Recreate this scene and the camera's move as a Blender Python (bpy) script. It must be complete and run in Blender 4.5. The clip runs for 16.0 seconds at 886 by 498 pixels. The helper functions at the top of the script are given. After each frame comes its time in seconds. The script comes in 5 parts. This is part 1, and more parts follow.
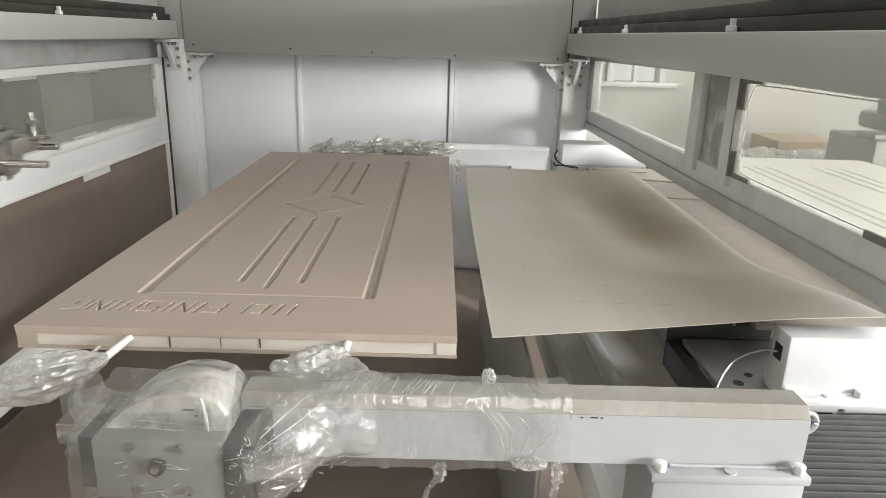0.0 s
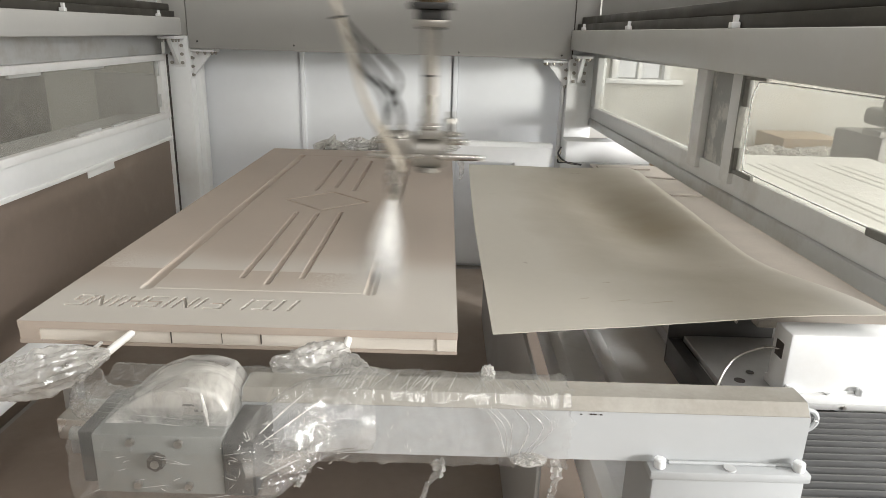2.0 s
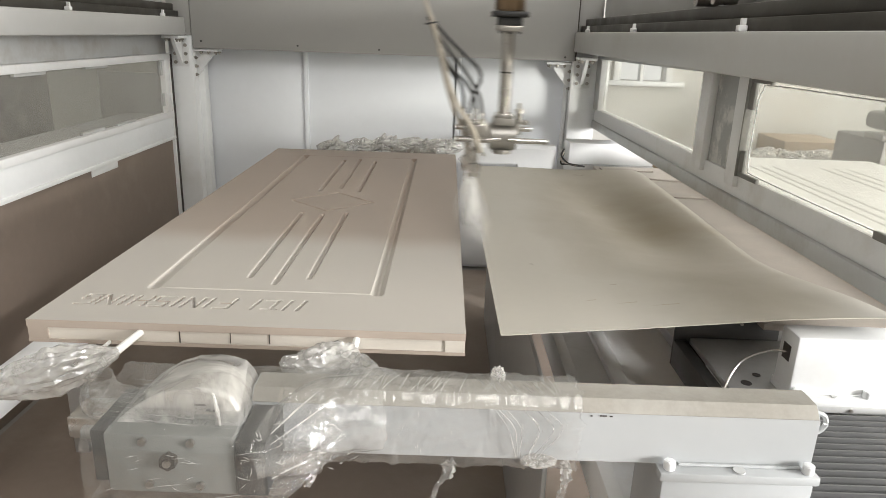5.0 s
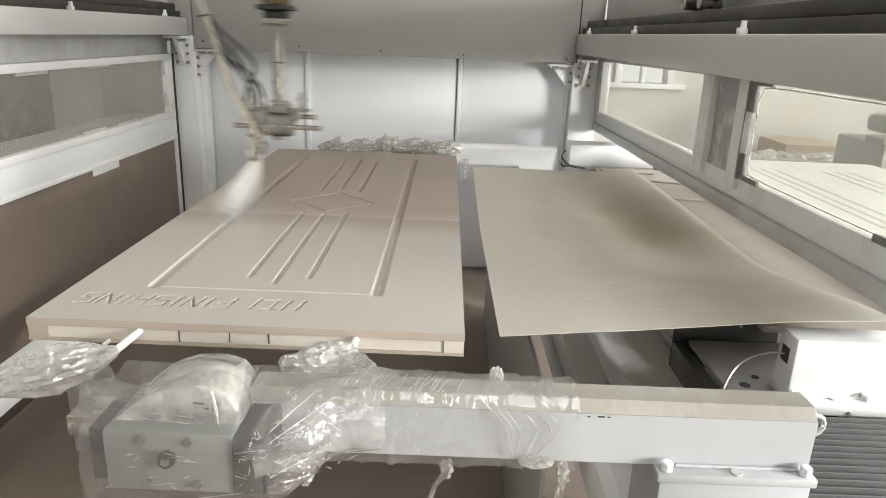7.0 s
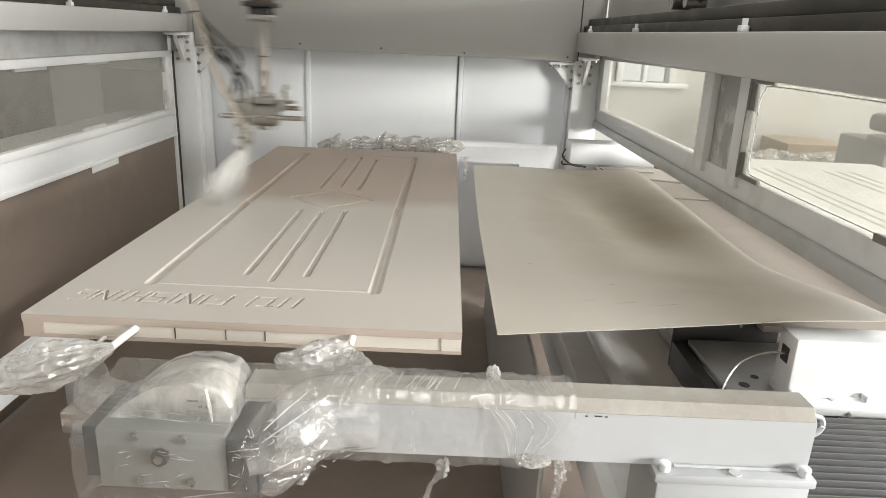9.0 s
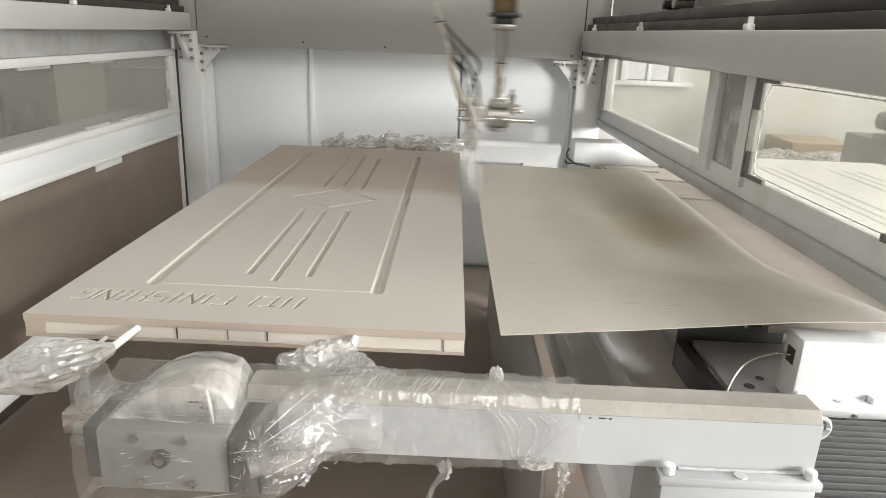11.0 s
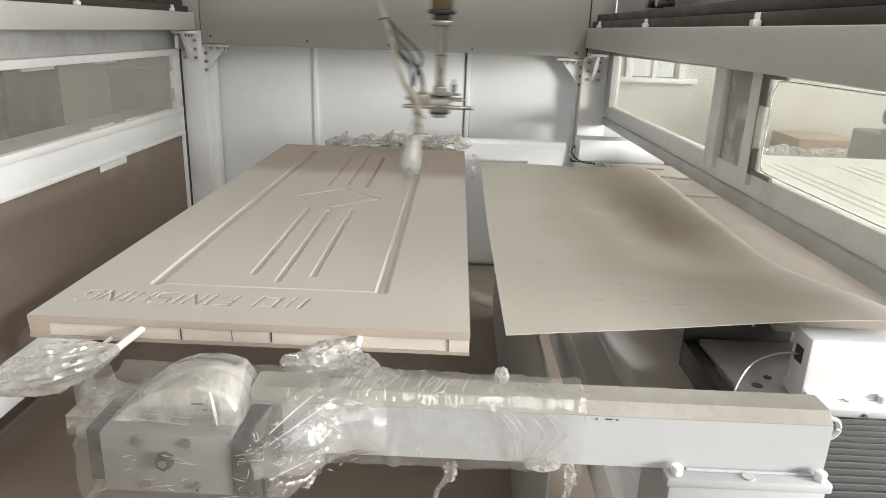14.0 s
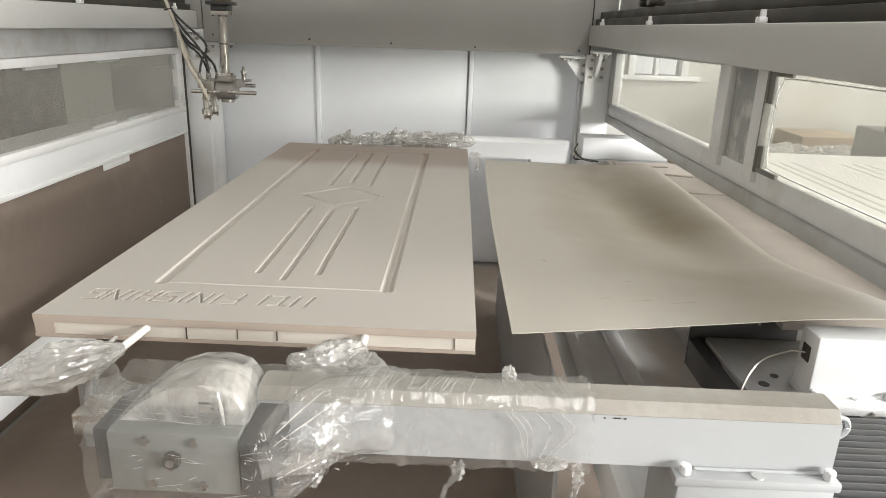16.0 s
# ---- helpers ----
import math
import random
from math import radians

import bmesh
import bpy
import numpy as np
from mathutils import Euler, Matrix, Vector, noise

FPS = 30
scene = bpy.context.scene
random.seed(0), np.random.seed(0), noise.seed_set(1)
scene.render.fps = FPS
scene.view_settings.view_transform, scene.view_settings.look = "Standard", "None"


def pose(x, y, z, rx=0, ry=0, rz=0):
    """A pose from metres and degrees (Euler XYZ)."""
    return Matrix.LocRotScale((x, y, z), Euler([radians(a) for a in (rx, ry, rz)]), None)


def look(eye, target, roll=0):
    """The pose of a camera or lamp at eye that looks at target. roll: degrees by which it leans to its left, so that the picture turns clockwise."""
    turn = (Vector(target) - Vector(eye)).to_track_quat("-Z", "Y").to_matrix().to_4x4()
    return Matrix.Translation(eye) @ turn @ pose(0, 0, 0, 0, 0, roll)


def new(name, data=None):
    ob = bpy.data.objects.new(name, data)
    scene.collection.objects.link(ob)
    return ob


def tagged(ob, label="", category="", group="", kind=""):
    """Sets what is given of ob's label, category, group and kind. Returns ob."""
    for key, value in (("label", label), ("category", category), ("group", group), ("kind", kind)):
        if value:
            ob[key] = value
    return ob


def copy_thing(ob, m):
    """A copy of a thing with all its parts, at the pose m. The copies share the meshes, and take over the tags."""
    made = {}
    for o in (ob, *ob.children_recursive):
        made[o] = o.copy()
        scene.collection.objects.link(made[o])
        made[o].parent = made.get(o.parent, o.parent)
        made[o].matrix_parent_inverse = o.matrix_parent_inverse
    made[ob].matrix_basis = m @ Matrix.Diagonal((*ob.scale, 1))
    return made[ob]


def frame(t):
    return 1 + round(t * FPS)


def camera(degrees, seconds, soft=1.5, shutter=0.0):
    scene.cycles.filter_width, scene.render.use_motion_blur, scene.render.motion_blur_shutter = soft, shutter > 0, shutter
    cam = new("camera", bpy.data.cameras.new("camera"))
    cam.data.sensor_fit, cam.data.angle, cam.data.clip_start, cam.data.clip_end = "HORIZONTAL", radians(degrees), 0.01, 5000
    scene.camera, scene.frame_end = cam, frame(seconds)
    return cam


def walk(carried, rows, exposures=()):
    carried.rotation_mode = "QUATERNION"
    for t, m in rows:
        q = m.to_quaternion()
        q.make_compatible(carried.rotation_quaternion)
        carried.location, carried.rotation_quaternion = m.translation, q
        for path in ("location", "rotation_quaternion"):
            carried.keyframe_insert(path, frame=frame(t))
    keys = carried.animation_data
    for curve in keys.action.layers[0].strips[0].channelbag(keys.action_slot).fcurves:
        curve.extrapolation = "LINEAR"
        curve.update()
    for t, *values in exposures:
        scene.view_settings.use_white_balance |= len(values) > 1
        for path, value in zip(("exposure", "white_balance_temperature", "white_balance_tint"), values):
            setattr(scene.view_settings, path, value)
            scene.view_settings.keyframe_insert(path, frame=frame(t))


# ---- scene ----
cam = camera(66.3, 16.0, soft=0.8, shutter=0.8)
PATH = [
    (0, (0.854, -1.266, 1.535), (0.871, 0.642, 0.934), 1.7),
    (0.5, (0.856, -1.266, 1.536), (0.862, 0.64, 0.93), 1.7),
    (1, (0.861, -1.267, 1.534), (0.864, 0.638, 0.927), 1.7),
    (1.5, (0.865, -1.267, 1.533), (0.868, 0.639, 0.924), 1.7),
    (2, (0.862, -1.267, 1.534), (0.866, 0.638, 0.925), 1.7),
    (2.5, (0.857, -1.266, 1.535), (0.859, 0.639, 0.927), 1.8),
    (3, (0.849, -1.265, 1.534), (0.851, 0.641, 0.927), 1.8),
    (3.5, (0.844, -1.265, 1.534), (0.846, 0.641, 0.928), 1.9),
    (4, (0.842, -1.266, 1.535), (0.846, 0.64, 0.928), 1.9),
    (6.5, (0.845, -1.272, 1.534), (0.851, 0.635, 0.93), 2.3),
    (7, (0.846, -1.272, 1.534), (0.849, 0.635, 0.931), 2.3),
    (7.5, (0.847, -1.27, 1.532), (0.851, 0.636, 0.928), 2.4),
    (8, (0.848, -1.269, 1.531), (0.849, 0.638, 0.926), 2.4),
    (8.5, (0.851, -1.267, 1.531), (0.852, 0.639, 0.925), 2.5),
    (9, (0.853, -1.264, 1.53), (0.853, 0.641, 0.923), 2.5),
    (11.5, (0.854, -1.253, 1.53), (0.84, 0.651, 0.918), 2.4),
    (12, (0.853, -1.25, 1.53), (0.838, 0.654, 0.917), 2.2),
    (12.5, (0.85, -1.248, 1.529), (0.834, 0.655, 0.914), 2.1),
    (13, (0.849, -1.248, 1.531), (0.831, 0.654, 0.914), 2.1),
    (13.5, (0.85, -1.247, 1.532), (0.828, 0.655, 0.915), 2.1),
    (14, (0.855, -1.246, 1.53), (0.83, 0.657, 0.913), 2.1),
    (14.5, (0.861, -1.246, 1.53), (0.836, 0.656, 0.91), 2.0),
    (15, (0.86, -1.247, 1.53), (0.835, 0.654, 0.912), 2.0),
    (15.5, (0.854, -1.246, 1.529), (0.827, 0.656, 0.909), 2.0),
    (16, (0.846, -1.242, 1.529), (0.817, 0.658, 0.907), 2.0),
]
walk(cam, [(t, look(eye, target, roll)) for t, eye, target, roll in PATH],
     exposures=[(0.0, -0.52), (4.0, -0.43), (9.0, -0.34), (16.0, -0.36)])

# ---- world and lights ----
world = bpy.data.worlds.new("hall_sky")
scene.world = world
world.use_nodes = True
wn = world.node_tree.nodes
sky = wn.new("ShaderNodeTexSky")
sky.sky_type, sky.sun_disc = "NISHITA", False
sky.sun_elevation, sky.sun_rotation = radians(40), radians(150)
wn["Background"].inputs["Strength"].default_value = 0.1
world.node_tree.links.new(sky.outputs["Color"], wn["Background"].inputs["Color"])


def area_lamp(name, eye, target, sx, sy, watts, color):
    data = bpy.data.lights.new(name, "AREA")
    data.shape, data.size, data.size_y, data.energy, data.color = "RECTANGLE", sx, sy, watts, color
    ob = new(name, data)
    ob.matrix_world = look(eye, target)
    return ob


# daylight of hall entrance and side window; roof and left lamps are added fill
area_lamp("entrance_daylight", (5.9, -2.3, 1.8), (0.5, 0.9, 0.95), 1.5, 1.2, 880, (1.0, 0.99, 0.97))
area_lamp("roof_fill", (2.6, -3.2, 4.9), (0.4, 2.6, 1.0), 3.0, 3.0, 225, (1.0, 0.99, 0.975))
area_lamp("side_daylight", (5.8, 3.6, 2.9), (1.5, 3.6, 0.8), 4.0, 2.0, 230, (1.0, 0.985, 0.95))
area_lamp("left_fill", (-5.8, 2.0, 2.9), (-1.0, 2.4, 1.0), 4.0, 2.0, 60, (1.0, 0.97, 0.92))


# ---- materials ----
def material(name, color, rough=0.5, metal=0.0, vary=0.12, scale=6.0, bump=0.0, bump_scale=120.0, dirt=None, dirt_at=(0.55, 0.75),
             dirt_scale=2.5, coat=0.0, each=0.0, stretch=(1, 1, 1)):
    """A painted, metal or board surface: base colour with broad and fine variation, optional stains and relief."""
    m = bpy.data.materials.new(name)
    m.use_nodes = True
    n, l = m.node_tree.nodes, m.node_tree.links
    b = n["Principled BSDF"]
    tc = n.new("ShaderNodeTexCoord")
    mp = n.new("ShaderNodeMapping")
    mp.inputs["Scale"].default_value = stretch
    l.new(tc.outputs["Object"], mp.inputs["Vector"])
    at = mp.outputs["Vector"]
    big = n.new("ShaderNodeTexNoise")
    big.inputs["Scale"].default_value, big.inputs["Detail"].default_value = scale, 5
    l.new(at, big.inputs["Vector"])
    fine = n.new("ShaderNodeTexNoise")
    fine.inputs["Scale"].default_value, fine.inputs["Detail"].default_value = scale * 14, 3
    l.new(at, fine.inputs["Vector"])
    both = n.new("ShaderNodeMath")
    both.operation = "MULTIPLY_ADD"
    l.new(fine.outputs["Fac"], both.inputs[0])
    both.inputs[1].default_value = 0.35
    l.new(big.outputs["Fac"], both.inputs[2])
    ramp = n.new("ShaderNodeMapRange")
    ramp.inputs[1].default_value, ramp.inputs[2].default_value = 0.35, 1.0
    ramp.inputs[3].default_value, ramp.inputs[4].default_value = 1 - vary, 1 + vary * 0.6
    l.new(both.outputs[0], ramp.inputs[0])
    out = ramp.outputs[0]
    if each:
        info = n.new("ShaderNodeObjectInfo")
        er = n.new("ShaderNodeMapRange")
        er.inputs[3].default_value, er.inputs[4].default_value = 1 - each, 1 + each
        l.new(info.outputs["Random"], er.inputs[0])
        mul = n.new("ShaderNodeMath")
        mul.operation = "MULTIPLY"
        l.new(out, mul.inputs[0])
        l.new(er.outputs[0], mul.inputs[1])
        out = mul.outputs[0]
    sc = n.new("ShaderNodeVectorMath")
    sc.operation = "SCALE"
    sc.inputs[0].default_value = color
    l.new(out, sc.inputs["Scale"])
    col = sc.outputs[0]
    if dirt:
        dn = n.new("ShaderNodeTexNoise")
        dn.inputs["Scale"].default_value, dn.inputs["Detail"].default_value, dn.inputs["Roughness"].default_value = dirt_scale, 8, 0.62
        l.new(at, dn.inputs["Vector"])
        dr = n.new("ShaderNodeMapRange")
        dr.inputs[1].default_value, dr.inputs[2].default_value = dirt_at
        l.new(dn.outputs["Fac"], dr.inputs[0])
        mix = n.new("ShaderNodeMix")
        mix.data_type = "RGBA"
        l.new(dr.outputs[0], mix.inputs[0])
        l.new(col, mix.inputs[6])
        mix.inputs[7].default_value = (*dirt, 1)
        col = mix.outputs[2]
    l.new(col, b.inputs["Base Color"])
    rr = n.new("ShaderNodeMapRange")
    rr.inputs[1].default_value, rr.inputs[2].default_value = 0.3, 0.7
    rr.inputs[3].default_value, rr.inputs[4].default_value = max(0.02, rough - 0.08), min(1, rough + 0.1)
    l.new(big.outputs["Fac"], rr.inputs[0])
    l.new(rr.outputs[0], b.inputs["Roughness"])
    b.inputs["Metallic"].default_value = metal
    b.inputs["Coat Weight"].default_value = coat
    if bump:
        bn = n.new("ShaderNodeTexNoise")
        bn.inputs["Scale"].default_value, bn.inputs["Detail"].default_value = bump_scale, 3
        l.new(at, bn.inputs["Vector"])
        bp = n.new("ShaderNodeBump")
        bp.inputs["Strength"].default_value, bp.inputs["Distance"].default_value = bump, 0.002
        l.new(bn.outputs["Fac"], bp.inputs["Height"])
        l.new(bp.outputs[0], b.inputs["Normal"])
    return m


def glass_material(name, tint, alpha, rough=0.05, film=(0.8, 0.76, 0.68), film_at=0.12):
    """Clear sheet with a thin uneven film of paint dust."""
    m = bpy.data.materials.new(name)
    m.use_nodes = True
    n, l = m.node_tree.nodes, m.node_tree.links
    n.clear()
    out = n.new("ShaderNodeOutputMaterial")
    clear = n.new("ShaderNodeBsdfTransparent")
    clear.inputs[0].default_value = (*tint, 1)
    gloss = n.new("ShaderNodeBsdfGlossy")
    gloss.inputs["Roughness"].default_value = rough
    m1 = n.new("ShaderNodeMixShader")
    m1.inputs[0].default_value = 0.05
    l.new(clear.outputs[0], m1.inputs[1])
    l.new(gloss.outputs[0], m1.inputs[2])
    dust = n.new("ShaderNodeBsdfDiffuse")
    dust.inputs[0].default_value = (*film, 1)
    nz = n.new("ShaderNodeTexNoise")
    nz.inputs["Scale"].default_value, nz.inputs["Detail"].default_value = 2.2, 3
    tc = n.new("ShaderNodeTexCoord")
    l.new(tc.outputs["Object"], nz.inputs["Vector"])
    mr = n.new("ShaderNodeMapRange")
    mr.inputs[1].default_value, mr.inputs[2].default_value = 0.25, 0.8
    mr.inputs[3].default_value, mr.inputs[4].default_value = film_at * 0.8, film_at * 1.25
    l.new(nz.outputs["Fac"], mr.inputs[0])
    m2 = n.new("ShaderNodeMixShader")
    l.new(mr.outputs[0], m2.inputs[0])
    l.new(m1.outputs[0], m2.inputs[1])
    l.new(dust.outputs[0], m2.inputs[2])
    l.new(m2.outputs[0], out.inputs[0])
    return m


# white enamel darkened in its colour to offset strong key light on the arm
ARMW = material("dimmed_white_enamel", (0.41, 0.42, 0.424), 0.42, vary=0.06, scale=2.2, dirt=(0.42, 0.41, 0.39), dirt_at=(0.52, 0.9), dirt_scale=3.0, bump=0.05)
WHITE = material("white_enamel", (0.80, 0.81, 0.815), 0.38, vary=0.06, scale=2.2, dirt=(0.60, 0.575, 0.53), dirt_at=(0.52, 0.9), dirt_scale=2.0, bump=0.05)
WALL = material("booth_wall_enamel", (0.79, 0.81, 0.84), 0.36, vary=0.05, scale=1.2, bump=0.04, bump_scale=40)
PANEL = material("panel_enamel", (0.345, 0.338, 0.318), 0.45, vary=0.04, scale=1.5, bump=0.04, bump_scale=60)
RAILP = material("rail_enamel", (0.49, 0.487, 0.47), 0.4, vary=0.05, scale=2.5, dirt=(0.44, 0.42, 0.38), dirt_at=(0.5, 0.95))
FRAME = material("window_frame_enamel", (0.52, 0.525, 0.52), 0.4, vary=0.1, scale=5, dirt=(0.36, 0.33, 0.29), dirt_at=(0.5, 0.8), dirt_scale=6)
FRAMEL = material("light_frame_enamel", (0.80, 0.80, 0.795), 0.38, vary=0.06, scale=4, dirt=(0.58, 0.55, 0.5), dirt_at=(0.55, 0.9), dirt_scale=5)
GUIDE = material("dark_guide_steel", (0.05, 0.045, 0.037), 0.5, 0.4, vary=0.3, scale=8, dirt=(0.10, 0.09, 0.075), dirt_at=(0.45, 0.8))
STEEL = material("brushed_steel", (0.36, 0.34, 0.31), 0.3, 0.9, vary=0.12, scale=20, bump=0.06, dirt=(0.48, 0.45, 0.4), dirt_at=(0.5, 0.85), dirt_scale=14)
CHROME = material("chrome", (0.56, 0.54, 0.51), 0.16, 1.0, vary=0.08, scale=30)
ALU = material("cast_aluminium", (0.30, 0.285, 0.26), 0.36, 0.7, vary=0.1, scale=18, bump=0.1, bump_scale=300)
BRASS = material("dark_bronze", (0.14, 0.092, 0.05), 0.38, 0.6, vary=0.15, scale=10)
BLACK = material("black_rubber", (0.022, 0.021, 0.02), 0.5, vary=0.25, scale=20)
HOSE = material("beige_hose", (0.40, 0.36, 0.30), 0.6, vary=0.18, scale=25, dirt=(0.52, 0.47, 0.39), dirt_at=(0.45, 0.65), dirt_scale=30)
BROWN = material("overspray_brown_lining", (0.235, 0.185, 0.15), 0.8, vary=0.12, scale=1.5, bump=0.15, bump_scale=50, dirt=(0.29, 0.24, 0.2), dirt_at=(0.5, 0.85), dirt_scale=3)
FLOORM = material("overspray_brown_floor", (0.29, 0.235, 0.195), 0.75, vary=0.15, scale=1.8, bump=0.2, bump_scale=35, dirt=(0.36, 0.31, 0.26), dirt_at=(0.45, 0.8), dirt_scale=2)
BOARD = material("tan_fibreboard", (0.40, 0.36, 0.315), 0.7, vary=0.08, scale=5, bump=0.1, dirt=(0.5, 0.45, 0.39), dirt_at=(0.5, 0.9))
CORE = material("pale_wood_core", (0.56, 0.52, 0.46), 0.6, vary=0.12, scale=9, stretch=(1, 1, 4), dirt=(0.5, 0.44, 0.36), dirt_at=(0.5, 0.85))
TRAY = material("galvanised_tray", (0.47, 0.47, 0.465), 0.45, 0.35, vary=0.15, scale=5, dirt=(0.33, 0.31, 0.28), dirt_at=(0.5, 0.85))
DARKP = material("dark_cover_plate", (0.06, 0.058, 0.055), 0.45, 0.2, vary=0.2, scale=8)
BELLOW = material("bellows_cloth", (0.022, 0.022, 0.0215), 0.6, vary=0.2, scale=14, dirt=(0.05, 0.048, 0.045), dirt_at=(0.5, 0.8), dirt_scale=10)
RIDGE = material("bellows_ridge", (0.11, 0.11, 0.105), 0.5, vary=0.2, scale=14)
CONCRETE = material("hall_plaster", (0.58, 0.572, 0.54), 0.85, vary=0.1, scale=0.8, bump=0.1, dirt=(0.46, 0.43, 0.38), dirt_at=(0.5, 0.8), dirt_scale=1.2)
CONCFLOOR = material("hall_concrete", (0.3, 0.28, 0.255), 0.75, vary=0.15, scale=0.8)
PAINTED = material("white_primed_panel", (0.74, 0.73, 0.7), 0.5, vary=0.05, scale=3)
CARTON = material("carton", (0.42, 0.33, 0.24), 0.8, vary=0.12, scale=4)
MACHINE = material("grey_machine", (0.24, 0.235, 0.225), 0.5, 0.3, vary=0.2, scale=6)
GLASS = glass_material("dusty_window_glass", (0.93, 0.93, 0.9), 0.1, film_at=0.18, film=(0.84, 0.835, 0.81))
GLASSL = glass_material("hazy_window_glass", (0.85, 0.85, 0.83), 0.1, film_at=0.11, film=(0.62, 0.59, 0.54))
CLIPG = material("grey_glazing_clip", (0.20, 0.195, 0.18), 0.5, vary=0.15, scale=9, dirt=(0.36, 0.34, 0.31), dirt_at=(0.5, 0.8), dirt_scale=9)
HEADM = material("grey_gear_housing", (0.215, 0.218, 0.205), 0.5, 0.2, vary=0.1, scale=8)
DIVIDE = material("smeared_divider", (0.40, 0.405, 0.40), 0.5, vary=0.12, scale=8, dirt=(0.62, 0.61, 0.58), dirt_at=(0.52, 0.6), dirt_scale=7)
DUST = material("settled_paint_dust", (0.30, 0.28, 0.245), 0.8, vary=0.2, scale=12, dirt=(0.38, 0.365, 0.33), dirt_at=(0.42, 0.7), dirt_scale=7)
SCUFF = material("dark_scuff", (0.43, 0.385, 0.31), 0.8, vary=0.2)
INK = material("dark_seam", (0.05, 0.04, 0.035), 0.8, vary=0.2)


# ---- mesh helpers ----
def box(bm, x0, x1, y0, y1, z0, z1, bevel=0.0, seg=2):
    m = Matrix.Translation(((x0 + x1) / 2, (y0 + y1) / 2, (z0 + z1) / 2)) @ Matrix.Diagonal((x1 - x0, y1 - y0, z1 - z0, 1))
    g = bmesh.ops.create_cube(bm, size=1, matrix=m)
    if bevel:
        edges = list({e for v in g["verts"] for e in v.link_edges})
        bmesh.ops.bevel(bm, geom=edges, offset=bevel, segments=seg, affect="EDGES", profile=0.5)
    return bm


def boxm(*a, bevel=0.0, seg=2):
    return box(bmesh.new(), *a, bevel=bevel, seg=seg)


def rod(bm, a, b, r0, r1=None, seg=20, bevel=0.0):
    a, b = Vector(a), Vector(b)
    d = b - a
    m = Matrix.Translation((a + b) / 2) @ d.to_track_quat("Z", "Y").to_matrix().to_4x4()
    g = bmesh.ops.create_cone(bm, cap_ends=True, segments=seg, radius1=r0, radius2=r0 if r1 is None else r1, depth=d.length, matrix=m)
    if bevel:
        caps = [e for e in {e for v in g["verts"] for e in v.link_edges} if any(len(f.verts) > 4 for f in e.link_faces)]
        bmesh.ops.bevel(bm, geom=caps, offset=bevel, segments=2, affect="EDGES")
    return bm


def rodm(a, b, r0, r1=None, seg=20, bevel=0.0):
    return rod(bmesh.new(), a, b, r0, r1, seg, bevel)


def smooth_path(points, steps=6):
    p = [Vector(q) for q in points]
    p = [2 * p[0] - p[1]] + p + [2 * p[-1] - p[-2]]
    out = []
    for i in range(1, len(p) - 2):
        for k in range(steps):
            t = k / steps
            a, b, c, d = p[i - 1], p[i], p[i + 1], p[i + 2]
            out.append(0.5 * ((2 * b) + (c - a) * t + (2 * a - 5 * b + 4 * c - d) * t * t + (3 * b - a - 3 * c + d) * t ** 3))
    return out + [p[-2]]


def tube(points, r, seg=10, steps=6):
    bm = bmesh.new()
    path = smooth_path(points, steps)
    rings = []
    for i, q in enumerate(path):
        d = (path[min(i + 1, len(path) - 1)] - path[max(i - 1, 0)]).normalized()
        rot = d.to_track_quat("Z", "Y").to_matrix()
        rings.append([bm.verts.new(q + rot @ Vector((r * math.cos(6.2832 * k / seg), r * math.sin(6.2832 * k / seg), 0))) for k in range(seg)])
    for a, b in zip(rings, rings[1:]):
        for k in range(seg):
            bm.faces.new((a[k], a[(k + 1) % seg], b[(k + 1) % seg], b[k])).smooth = True
    bm.faces.new(rings[0][::-1])
    bm.faces.new(rings[-1])
    return bm


def prism(bm, outline, axis, a, b):
    """A flat outline of (u, v) pairs drawn out along an axis from a to b."""
    def at(u, v, w):
        return {"x": (w, u, v), "y": (u, w, v), "z": (u, v, w)}[axis]
    lo = [bm.verts.new(at(u, v, a)) for u, v in outline]
    hi = [bm.verts.new(at(u, v, b)) for u, v in outline]
    n = len(outline)
    bm.faces.new(lo)
    bm.faces.new(hi[::-1])
    for i in range(n):
        bm.faces.new((lo[i], hi[i], hi[(i + 1) % n], lo[(i + 1) % n]))
    bmesh.ops.recalc_face_normals(bm, faces=bm.faces[:])
    return bm


def mesh_of(name, bm, mat, soft=35):
    me = bpy.data.meshes.new(name)
    bmesh.ops.recalc_face_normals(bm, faces=bm.faces[:])
    for f in bm.faces:
        f.smooth = True
    for e in bm.edges:
        if len(e.link_faces) == 2 and e.calc_face_angle(0) > radians(soft):
            e.smooth = False
    bm.to_mesh(me)
    bm.free()
    me.materials.append(mat)
    return me


def part(name, bm, mat, parent=None, label=""):
    ob = new(name, mesh_of(name, bm, mat, 42 if "bunched" in mat.name else 180 if "film" in mat.name else 35))
    if parent:
        ob.parent = parent
    if label:
        ob["label"] = label
    return ob


def thing(name, label, category, group="", at=None):
    ob = new(name)
    ob.empty_display_size = 0.05
    if at:
        ob.matrix_basis = at
    return tagged(ob, label, category, group)


def structure(name, bm, mat, label):
    return tagged(part(name, bm, mat), label, kind="structure")


def piece(name, me, parent, m):
    ob = new(name, me)
    ob.parent = parent
    ob.matrix_basis = m
    return ob


